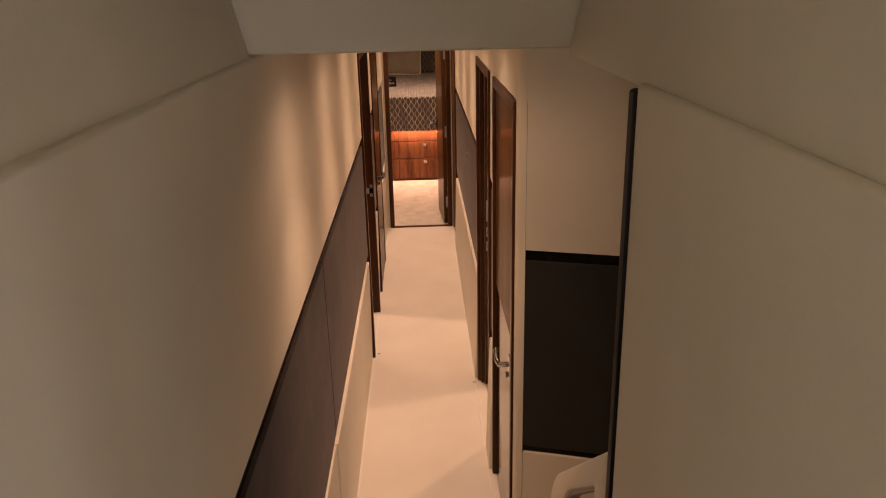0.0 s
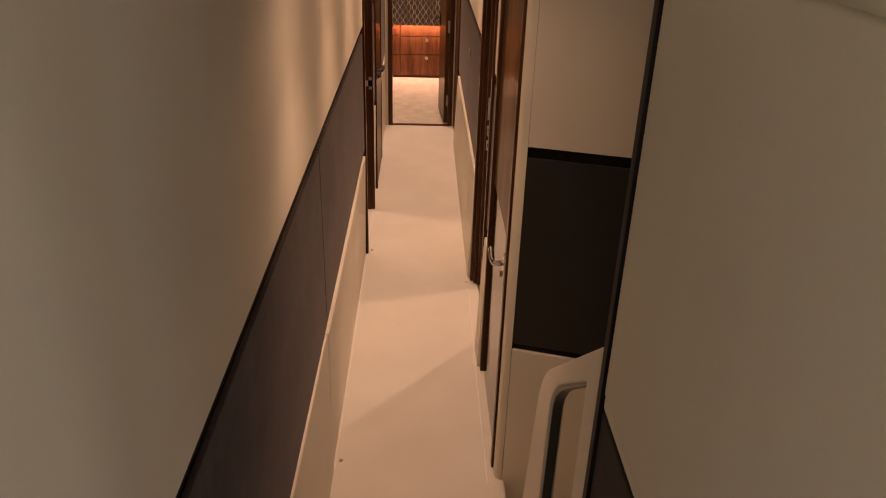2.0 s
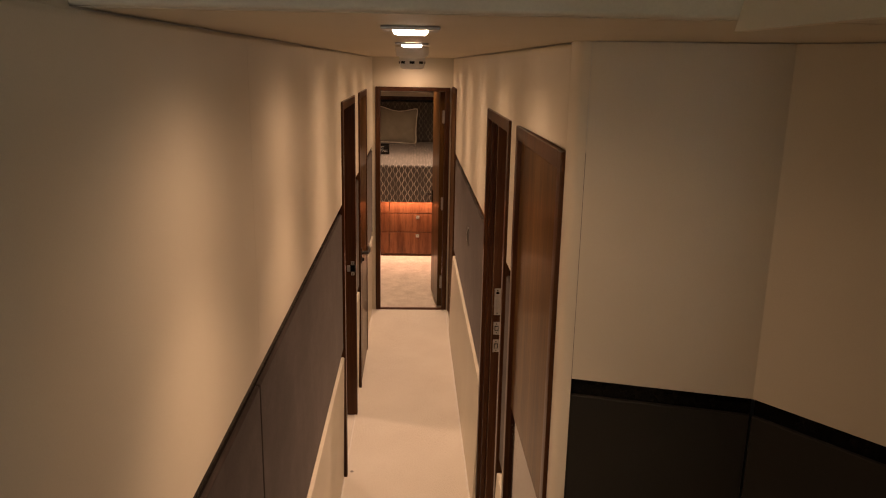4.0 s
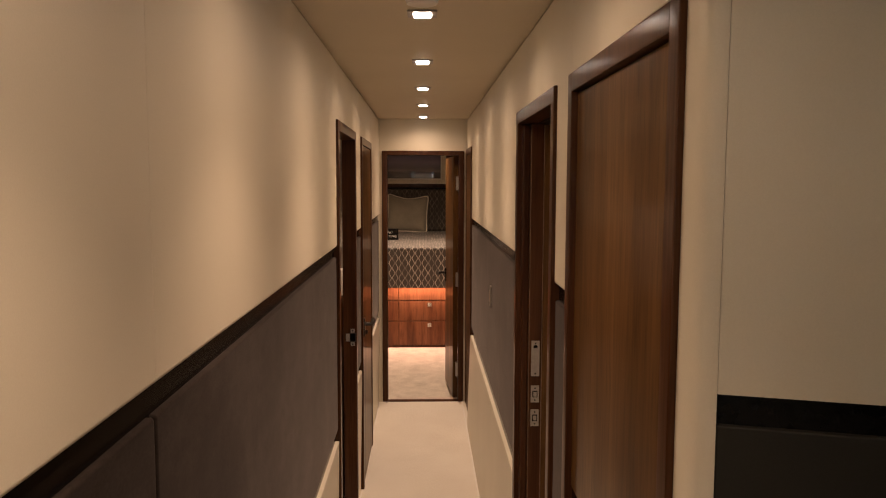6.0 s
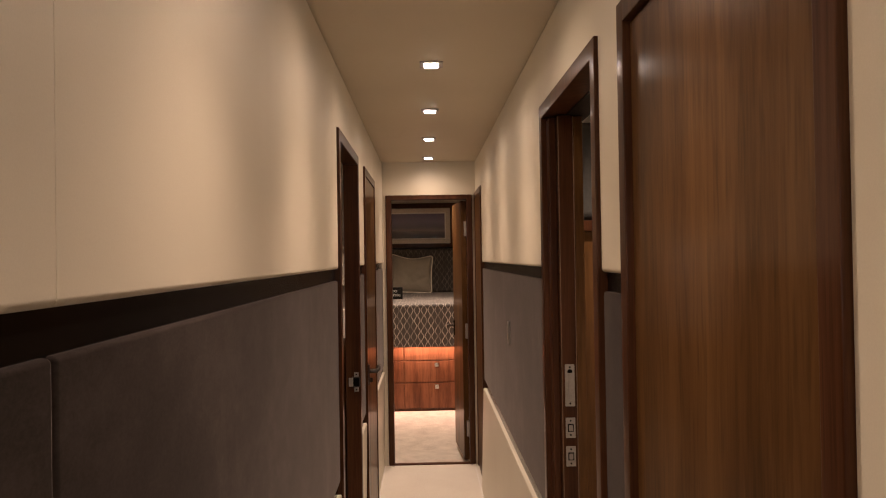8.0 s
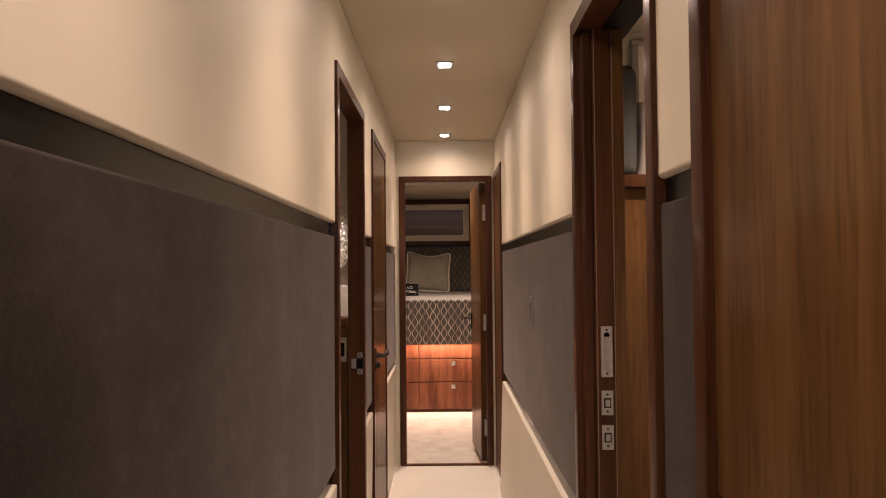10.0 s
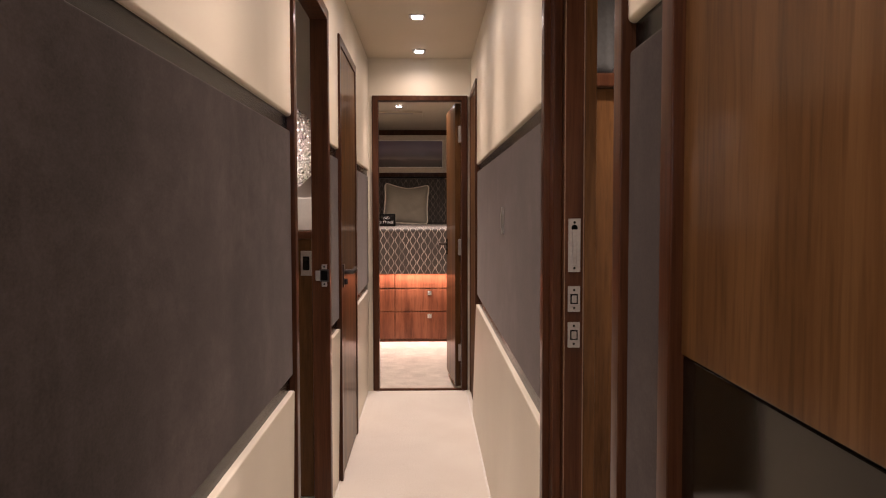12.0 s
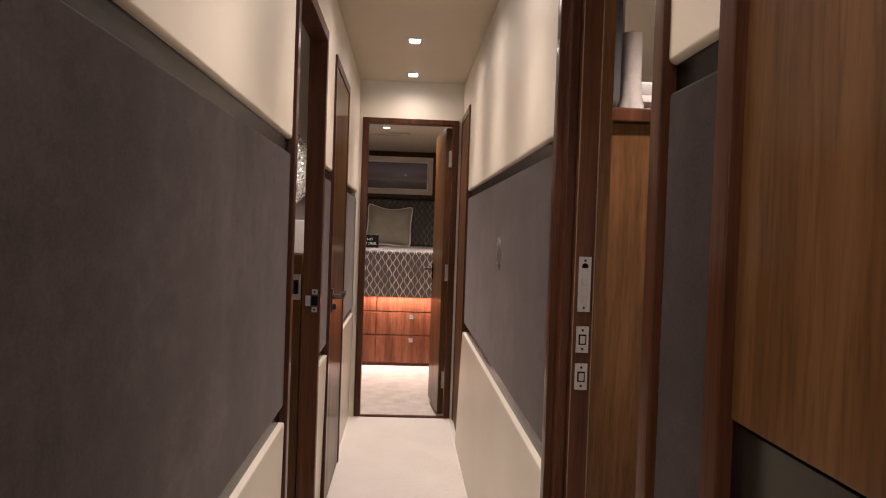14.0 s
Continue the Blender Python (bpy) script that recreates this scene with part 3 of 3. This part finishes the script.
# low guard with a grip opening
guard = thing("stair_guard", "cream stair guard with rounded grip opening", "stair guard", (0.362, -6.1, 0.0))
OUTER = rounded([(-6.362, 1.575), (-5.88, 1.178), (-5.808, 1.07), (-5.61, 0.003), (-6.362, 0.003)], [0.01, 0.07, 0.06, 0.01, 0.01])
INNER = rounded([(-6.278, 1.432), (-6.025, 1.230), (-5.965, 1.15), (-5.955, 0.63), (-6.205, 0.815), (-6.27, 0.945)], [0.02, 0.04, 0.05, 0.02, 0.03, 0.04])


def holed(outer, inner, x0, x1, soft=0.0):
    """A plate with a hole; its edges are rounded over by soft."""
    bm = bmesh.new()
    steps = [(x0, 0.0), (x1, 0.0)]
    if soft:
        a, b = soft, soft * 0.3
        steps = [(x0, a), (x0 + b * 0.5, b * 1.2), (x0 + a, 0.0), (x1 - a, 0.0), (x1 - b * 0.5, b * 1.2), (x1, a)]
    rows = []
    for x, d in steps:
        rows.append([[bm.verts.new((x, *p)) for p in grown(line, sign * d) ] for line, sign in ((outer, 1), (inner, -1))])
    for pair in (rows[0], rows[-1]):
        edges = []
        for vs in pair:
            edges += [bm.edges.new((vs[i], vs[(i + 1) % len(vs)])) for i in range(len(vs))]
        bmesh.ops.triangle_fill(bm, edges=edges, use_beauty=True)
    for low, high in zip(rows, rows[1:]):
        for one, two in zip(low, high):
            for i in range(len(one)):
                k = (i + 1) % len(one)
                bm.faces.new((one[i], one[k], two[k], two[i]))
    bmesh.ops.recalc_face_normals(bm, faces=bm.faces)
    return bm


def grown(points, d):
    """The outline moved inward by d."""
    mid = sum((Vector(p) for p in points), Vector((0, 0))) / len(points)
    out = []
    for p in points:
        v = Vector(p) - mid
        out.append(tuple(mid + v * (1 - d / v.length)))
    return out


part("panel", holed(OUTER, INNER, 0.344, 0.384, 0.012), CREAM_LOW, guard, "cream leather panel")
part("grip_lining", holed(INNER, grown(INNER, 0.010), 0.352, 0.376), plain("dark_grey_lining", (0.06, 0.055, 0.05), 0.35, 0.4), guard, "dark grey lining of the grip opening")

# ---- end cabin ----
setting("floor_cabin", box(-1.6, 1.6, 0.03, 4.9, -0.168, -0.030), CABIN_CARPET, "pale deep-pile carpet in the end cabin")
CABIN_TOP = 2.284
setting("ceiling_cabin", box(-1.6, 1.6, 0.06, 4.9, CABIN_TOP, CABIN_TOP + 0.04), CEILING, "cream vinyl cabin ceiling")
setting("wall_cabin_back", box(-1.6, 1.6, 4.80, 4.88, -0.2, 2.32), VENEER, "walnut veneered wall behind the berth")
setting("wall_cabin_left", box(-1.66, -1.6, 0.0, 4.9, -0.2, 2.32), CREAM, "cream cabin wall")
setting("wall_cabin_right", box(1.6, 1.66, 0.0, 4.9, -0.2, 2.32), CREAM, "cream cabin wall")
vent = thing("ceiling_hatch", "flush cream ceiling hatch panel in the cabin", "hatch", (-0.45, 3.45, CABIN_TOP))
part("panel", box(-0.95, 0.0, 2.95, 3.95, CABIN_TOP - 0.014, CABIN_TOP - 0.001, 0.005), CEILING, vent)
part("grille", box(-0.50, -0.10, 3.00, 3.06, CABIN_TOP - 0.018, CABIN_TOP - 0.014, 0.002), STEEL, vent)

berth = thing("berth", "walnut berth with drawers and lit underside", "bed", (0, 3.4, 0))
part("plinth", box(-1.58, 1.58, 2.125, 4.79, -0.030, 0.655, 0.004), VENEER_RED, berth, "polished walnut base")
part("base_board", box(-1.58, 1.58, 2.112, 2.124, -0.030, -0.006), CASING, berth)
for x0, x1 in ((-1.56, -0.925), (-0.915, -0.268), (-0.258, 0.395), (0.405, 1.05)):
    for z0, z1 in ((0.0, 0.257), (0.266, 0.480), (0.489, 0.64)):
        front = part("drawer_front", box(x0, x1, 2.108, 2.128, z0, z1, 0.003), VENEER_RED, berth, "polished walnut drawer front")
        if z0 < 0.45:
            mid = (x0 + x1) / 2
            pull = part("pull", box(mid - 0.020, mid + 0.020, 2.102, 2.108, z1 - 0.060, z1 - 0.018, 0.002), CHROME, front, "chrome recessed pull")
            part("pull_ring", box(mid - 0.011, mid + 0.011, 2.0995, 2.102, z1 - 0.050, z1 - 0.030, 0.001), STEEL, pull)
part("led_strip", box(-1.5, 1.5, 2.088, 2.098, 0.650, 0.656), LED, berth, "warm glowing strip")
mattress = part("bedspread", box(-1.58, 1.58, 2.045, 4.795, 0.657, 1.062, 0.028, 4), OGEE, berth, "dark woven bedspread with pale wavy ovals")
part("hem", box(-1.58, 1.58, 2.0435, 2.052, 0.632, 0.72, 0.002), OGEE, mattress)
part("seam", tube([(-1.57, 2.044, 1.030), (1.57, 2.044, 1.030)], 0.0035, 6), OGEE_SHADED, mattress)

bolster = thing("wall_cushion", "patterned upholstered cushion along the cabin wall", "cushion", (0, 4.76, 1.064))
part("cover", box(-1.58, 1.58, 4.71, 4.797, 1.064, 1.655, 0.030, 4), OGEE_SHADED, bolster)
# matt black strip that draws the shadow between cushion and picture
part("shadow_strip", box(-1.58, 1.58, 4.745, 4.797, 1.656, 1.675, 0.004), GASKET, bolster, "black strip standing in for the shadow above the cushion")


def cushion(x, y, z, w, h, thick, tilt):
    """A plump square cushion with dog-eared corners and piped edges."""
    m = Matrix.Translation((x, y, z)) @ pose(0, 0, 0, -tilt, 3, 2)
    n, bm = 30, bmesh.new()

    def at(u, v):
        side, dip = 0.07, 0.26 if v > 0 else 0.04
        soft = 1 - 0.075 * (u * v) ** 10
        return (w / 2 * u * soft * (1 - side * (1 - v * v)), h / 2 + h / 2 * v * soft * (1 - dip * (1 - abs(u) ** 1.6)))

    def swell(u, v):
        body = max(0.0, (1 - abs(u) ** 3)) ** 0.5 * max(0.0, (1 - abs(v) ** 3)) ** 0.5
        folds = 0.12 * noise.noise((u * 2.1, v * 2.1, 3)) + 0.08 * noise.noise((u * 4 + v * 3, v * 2 - u, 8))
        crease = 0.16 * math.exp(-((v + 0.62 - 0.55 * u) / 0.09) ** 2) * max(0.0, u + 0.2)
        return thick / 2 * body * (1 + folds - crease)

    grids = []
    for sign in (-1, 1):
        g = [[bm.verts.new((at(2 * i / n - 1, 2 * j / n - 1)[0], sign * swell(2 * i / n - 1, 2 * j / n - 1), at(2 * i / n - 1, 2 * j / n - 1)[1])) for j in range(n + 1)] for i in range(n + 1)]
        for i in range(n):
            for j in range(n):
                bm.faces.new((g[i][j], g[i + 1][j], g[i + 1][j + 1], g[i][j + 1]))
        grids.append(g)
    bmesh.ops.remove_doubles(bm, verts=bm.verts, dist=1e-4)
    bmesh.ops.recalc_face_normals(bm, faces=bm.faces)
    bmesh.ops.transform(bm, matrix=m, verts=bm.verts)
    ring = [at(2 * k / n - 1, -1) for k in range(n)] + [at(1, 2 * k / n - 1) for k in range(n)]
    ring += [at(1 - 2 * k / n, 1) for k in range(n)] + [at(-1, 1 - 2 * k / n) for k in range(n)]
    pillow = thing("pillow", "taupe velvet pillow with cream piping", "pillow", (x, y, z))
    part("cover", bm, CUSHION, pillow)
    part("piping", tube([m @ Vector((a, 0, b)) for a, b in ring], 0.0105, 8, True), PIPING, pillow, "cream piped edge")


cushion(-0.232, 4.50, 1.066, 0.575, 0.535, 0.18, 15)


def lettering(text, size, m, mat, parent):
    """Raised flat letters as a mesh."""
    curve = bpy.data.curves.new("lettering", "FONT")
    curve.body, curve.size, curve.align_x, curve.align_y, curve.extrude = text, size, "CENTER", "CENTER", 0.0004
    ob = bpy.data.objects.new("lettering", curve)
    data = bpy.data.meshes.new_from_object(ob)
    bpy.data.objects.remove(ob)
    bm = bmesh.new()
    bm.from_mesh(data)
    bmesh.ops.transform(bm, matrix=m, verts=bm.verts)
    return part("lettering", bm, mat, parent, "white lettering", False)


sign = thing("sign", "small black tent sign reading no sitting", "sign", (-0.395, 3.12, 1.062))
card = part("card", prism("x", [(3.085, 1.063), (3.105, 1.198), (3.109, 1.198), (3.093, 1.063)], -0.49, -0.298, 0.001, 1), BLACK, sign, "black card")
part("stand", prism("x", [(3.107, 1.193), (3.111, 1.193), (3.150, 1.063), (3.144, 1.063)], -0.49, -0.298, 0.001, 1), BLACK, sign)
tilt = math.degrees(math.atan2(0.020, 0.135))
LETTER = plain("grey_lettering", (0.36, 0.35, 0.33), 0.6)
lettering("NO", 0.040, pose(-0.394, 3.0970, 1.152, 90 - tilt), LETTER, card)
lettering("SITTING", 0.040, pose(-0.394, 3.0903, 1.106, 90 - tilt), LETTER, card)

# framed seascape
mat_art, nodes, links, bsdf = material("seascape_print")
coord, sep = nodes.new("ShaderNodeTexCoord"), nodes.new("ShaderNodeSeparateXYZ")
links.new(coord.outputs["Object"], sep.inputs[0])
wisps = noise_tex(nodes, links, 3.0, (1.2, 1, 7), 5)
level, spread = nodes.new("ShaderNodeMapRange"), nodes.new("ShaderNodeMath")
spread.operation = "MULTIPLY_ADD"
links.new(wisps, spread.inputs[0])
spread.inputs[1].default_value = 0.07
links.new(sep.outputs[2], spread.inputs[2])
links.new(spread.outputs[0], level.inputs[0])
level.inputs[1].default_value, level.inputs[2].default_value = 1.83, 2.14
art = ramp(nodes, links, level.outputs[0], (0.05, (0.030, 0.028, 0.032)), (0.28, (0.08, 0.072, 0.085)), (0.36, (0.22, 0.19, 0.22)), (0.5, (0.115, 0.11, 0.165)), (0.75, (0.185, 0.16, 0.27)), (1.0, (0.12, 0.11, 0.20)))
links.new(art, bsdf.inputs["Base Color"])
bsdf.inputs["Roughness"].default_value, bsdf.inputs["Coat Weight"].default_value, bsdf.inputs["Coat Roughness"].default_value = 0.35, 1.0, 0.02

picture = thing("framed_picture", "glazed dusk seascape in a pale wide frame", "picture", (-0.32, 4.78, 1.96))
PX0, PX1, PZ0, PZ1 = -0.95, 0.320, 1.727, 2.214
part("border", box(PX0 - 0.05, PX1 + 0.045, 4.784, 4.7995, PZ0 - 0.05, PZ1 + 0.066, 0.004), CASING, picture, "dark walnut surround")
FRAME_GOLD = plain("champagne_frame", (0.62, 0.57, 0.48), 0.4, 0.0, 0.2)
for x0, x1, z0, z1 in ((PX0, PX1, PZ1 - 0.060, PZ1), (PX0, PX1, PZ0, PZ0 + 0.060), (PX0, PX0 + 0.060, PZ0 + 0.061, PZ1 - 0.061), (PX1 - 0.060, PX1, PZ0 + 0.061, PZ1 - 0.061)):
    part("frame_bar", box(x0, x1, 4.760, 4.784, z0, z1, 0.007, 3), FRAME_GOLD, picture, "champagne frame bar")
part("mat_board", box(PX0 + 0.055, PX1 - 0.055, 4.772, 4.7835, PZ0 + 0.055, PZ1 - 0.055), WHITE, picture)
part("print", box(PX0 + 0.076, PX1 - 0.076, 4.768, 4.7718, PZ0 + 0.076, PZ1 - 0.076), mat_art, picture, "dusky seascape under glass")

# ---- left cabin, seen through its doorway ----
setting("floor_left_cabin", box(-1.9, -0.40, -3.4, -1.3, -0.168, -0.004), CABIN_CARPET, "pale carpet in the side cabin")
setting("ceiling_left_cabin", box(-1.9, -BACK, -3.4, -1.3, TOP, TOP + 0.04), CEILING, "side cabin ceiling")
setting("wall_left_cabin_far", box(-1.9, -BACK, -1.36, -1.30, -0.2, 2.3), WHITE_PAINT, "pale grey cabin wall")
setting("wall_left_cabin_side", box(-1.96, -1.9, -3.4, -1.3, -0.2, 2.3), WHITE_PAINT, "pale grey cabin wall")
setting("wall_left_cabin_near", box(-1.9, -BACK, -3.46, -3.40, -0.2, 2.3), WHITE_PAINT, "pale grey cabin wall")
cabinet = thing("cabinet", "walnut cabinet inside the side cabin", "cabinet", (-0.7, -1.65, 0))
part("body", box(-1.0, -0.44, -1.93, -1.37, 0.0, 1.110, 0.004), VENEER, cabinet)
part("top", box(-1.01, -0.435, -1.945, -1.37, 1.110, 1.144, 0.006), CASING, cabinet, "dark walnut top")
switch = thing("wall_switch", "black rocker switch in a steel plate", "switch", (-0.462, -1.935, 1.01))
part("plate", box(-0.486, -0.440, -1.936, -1.9305, 0.955, 1.060, 0.002), STEEL, switch)
part("rocker", box(-0.477, -0.449, -1.940, -1.936, 0.978, 1.037, 0.002), BLACK, switch, "black rocker")
block = thing("display_block", "square white block carrying a sculpture", "display block", (-0.50, -1.8, 1.144))
part("body", box(-0.66, -0.437, -1.88, -1.72, 1.1445, 1.285, 0.004), WHITE, block)
mat_hammered, nodes, links, bsdf = material("hammered_silver")
dents = nodes.new("ShaderNodeTexVoronoi")
dents.inputs["Scale"].default_value = 90
coord = nodes.new("ShaderNodeTexCoord")
links.new(coord.outputs["Object"], dents.inputs["Vector"])
bsdf.inputs["Base Color"].default_value = (0.80, 0.79, 0.77, 1)
bsdf.inputs["Metallic"].default_value, bsdf.inputs["Roughness"].default_value = 1.0, 0.16
bump(nodes, links, bsdf, dents.outputs["Distance"], 1.0, 0.010)
bm = bmesh.new()
SEG, RINGS = 64, 14
loops = {}
for side in (-1, 1):
    for r in range(RINGS + 1):
        ring = []
        for k in range(SEG):
            a = 2 * math.pi * k / SEG
            rim = 1 + 0.03 * noise.noise((3 * math.cos(a), 3 * math.sin(a), 5.0))
            rad = max(r / RINGS, 0.004) * rim
            lump = 0.006 * noise.noise((rad * 14 * math.cos(a), rad * 14 * math.sin(a), 1.0 * side))
            deep = 0.020 * math.sqrt(max(0.0, 1 - (r / RINGS) ** 4)) + (lump if r < RINGS else 0)
            ring.append(bm.verts.new((-0.575 + 0.150 * rad * math.cos(a), -1.80 + side * deep, 1.505 + 0.185 * rad * math.sin(a))))
        loops[side, r] = ring
    for r in range(RINGS):
        for k in range(SEG):
            q = (k + 1) % SEG
            bm.faces.new((loops[side, r][k], loops[side, r][q], loops[side, r + 1][q], loops[side, r + 1][k]))
bmesh.ops.remove_doubles(bm, verts=bm.verts, dist=1e-5)
bmesh.ops.recalc_face_normals(bm, faces=bm.faces)
sculpture = thing("sculpture", "hammered silver disc sculpture on a white block", "sculpture", (-0.54, -1.8, 1.286))
part("disc", bm, mat_hammered, sculpture, "hammered silver disc")
part("foot", turned([(0.04, 1.286), (0.038, 1.293), (0.010, 1.30), (0.009, 1.33)], 20, Matrix.Translation((-0.575, -1.80, 0))), BLACK, sculpture)

# ---- right cabin, seen past the pocket door ----
setting("floor_right_cabin", box(0.40, 2.2, -4.4, -2.0, -0.168, -0.004), CABIN_CARPET, "pale carpet in the side cabin")
setting("ceiling_right_cabin", box(0.46, 2.2, -4.4, -2.0, TOP - 0.004, TOP - 0.001), CEILING, "side cabin ceiling")
setting("wall_right_cabin_far", box(BACK, 2.2, -2.405, -2.345, -0.2, 2.3), WHITE_PAINT, "pale cabin wall")
setting("wall_right_cabin_side", box(2.2, 2.26, -4.4, -2.0, -0.2, 2.3), WHITE_PAINT, "pale cabin wall")
setting("wall_right_cabin_near", box(BACK, 2.2, -4.46, -4.40, -0.2, 2.3), WHITE_PAINT, "pale cabin wall")
shelf = thing("headboard_shelf", "walnut headboard with a narrow shelf", "headboard", (0.9, -2.4, 0))
part("panel", box(0.46, 1.5, -2.62, -2.56, 0.0, 1.633, 0.004), VENEER, shelf, "walnut panel")
part("shelf_board", box(0.455, 1.5, -2.66, -2.407, 1.633, 1.678, 0.008), CASING, shelf, "dark walnut shelf")
vase = thing("vase", "pale textured cylinder vase flared at its foot", "vase", (0.739, -2.50, 1.678))
VASE = soft_surface("pale_stoneware", (0.42, 0.39, 0.35), (0.54, 0.50, 0.45), 0.8, 260, 22, 0.6, 0.0, 0.003, speck=0.35)
part("body", turned([(0.052, 1.679), (0.054, 1.684), (0.047, 1.705), (0.038, 1.745), (0.0345, 1.80), (0.0345, 1.95), (0.033, 1.958), (0.029, 1.958), (0.027, 1.90)], 32, Matrix.Translation((0.739, -2.50, 0))), VASE, vase)
mirror = thing("framed_mirror", "silver framed mirror above the headboard shelf", "mirror", (0.93, -2.42, 1.98))
part("glass", box(0.726, 1.131, -2.428, -2.418, 1.807, 2.191), plain("mirror_silver", (0.85, 0.85, 0.85), 0.03, 1.0, 0.0, 10, 0.01, 0.0), mirror)
for x0, x1, z0, z1 in ((0.70, 1.16, 2.19, 2.213), (0.70, 1.16, 1.760, 1.808), (0.70, 0.727, 1.809, 2.189), (1.13, 1.16, 1.809, 2.189)):
    part("frame_bar", box(x0, x1, -2.443, -2.4055, z0, z1, 0.004), PALE_STEEL, mirror, "silver frame bar")
part("lower_moulding", box(0.70, 1.16, -2.455, -2.4055, 1.735, 1.759, 0.003), WHITE, mirror, "white lower moulding")
pillow_dark = thing("headboard_cushion", "dark grey upright cushion on the shelf", "cushion", (0.62, -2.5, 1.678))
part("cover", box(0.47, 0.684, -2.60, -2.48, 1.679, 2.08, 0.04, 5), plain("dark_grey_cloth", (0.05, 0.052, 0.05), 0.8), pillow_dark)


# ---- ceiling fittings ----
def downlight(x, y, group, top=TOP):
    light = thing("ceiling_light", "square pale-framed recessed ceiling light, lit", "ceiling light", (x, y, top), group)
    ring = box(x - 0.043, x + 0.043, y - 0.043, y - 0.026, top - 0.006, top - 0.0005, 0.002)
    box(x - 0.043, x + 0.043, y + 0.026, y + 0.043, top - 0.006, top - 0.0005, 0.002, bm=ring)
    box(x - 0.043, x - 0.026, y - 0.028, y + 0.028, top - 0.006, top - 0.0005, 0.002, bm=ring)
    box(x + 0.026, x + 0.043, y - 0.028, y + 0.028, top - 0.006, top - 0.0005, 0.002, bm=ring)
    part("frame", ring, PALE_STEEL, light, "pale square frame")
    part("diffuser", box(x - 0.0262, x + 0.0262, y - 0.0262, y + 0.0262, top - 0.0115, top - 0.0005, 0.006, 3), GLOW, light, "glowing square lens")


for y in LAMP_Y:
    downlight(0, y, "corridor ceiling lights")
for x, y in CABIN_LAMPS:
    downlight(x, y, "cabin ceiling lights", CABIN_TOP)

SMOKE_Y = -4.14
smoke = thing("smoke_detector", "round white smoke detector on the ceiling", "smoke detector", (0, SMOKE_Y, TOP))
part("base", turned([(0.049, TOP - 0.030), (0.053, TOP - 0.025), (0.054, TOP - 0.001)], 36, Matrix.Translation((0, SMOKE_Y, 0))), WHITE, smoke)
part("body", turned([(0.026, TOP - 0.070), (0.036, TOP - 0.067), (0.040, TOP - 0.058), (0.041, TOP - 0.034), (0.045, TOP - 0.0295)], 36, Matrix.Translation((0, SMOKE_Y, 0))), WHITE, smoke)
for k in range(8):
    slot = box(-0.008, 0.008, -0.0425, -0.039, TOP - 0.053, TOP - 0.045, 0.001)
    bmesh.ops.transform(slot, matrix=Matrix.Translation((0, SMOKE_Y, 0)) @ pose(0, 0, 0, 0, 0, 45 * k), verts=slot.verts)
    part("slot", slot, GASKET, smoke, "dark air slot")

panel = thing("switch_plate", "narrow steel light switch on grey suede", "switch", (FACE, -2.19, 1.19))
part("plate", box(FACE + 0.003, FACE - 0.005, -2.215, -2.165, 1.138, 1.242, 0.002), PALE_STEEL, panel)
part("rocker", box(FACE - 0.005, FACE - 0.009, -2.204, -2.176, 1.160, 1.220, 0.0015), STEEL, panel)

for x, y in ((-0.325, -4.93), (-0.315, -2.86), (-0.29, -0.03), (0.29, -0.03), (0.31, -3.3)):
    stud = thing("carpet_stud", "small brass press stud in the carpet edge", "stud", (x, y, 0), "carpet studs")
    part("cap", turned([(0.009, 0.0), (0.009, 0.003), (0.005, 0.006)], 12, Matrix.Translation((x, y, 0))), STEEL, stud)
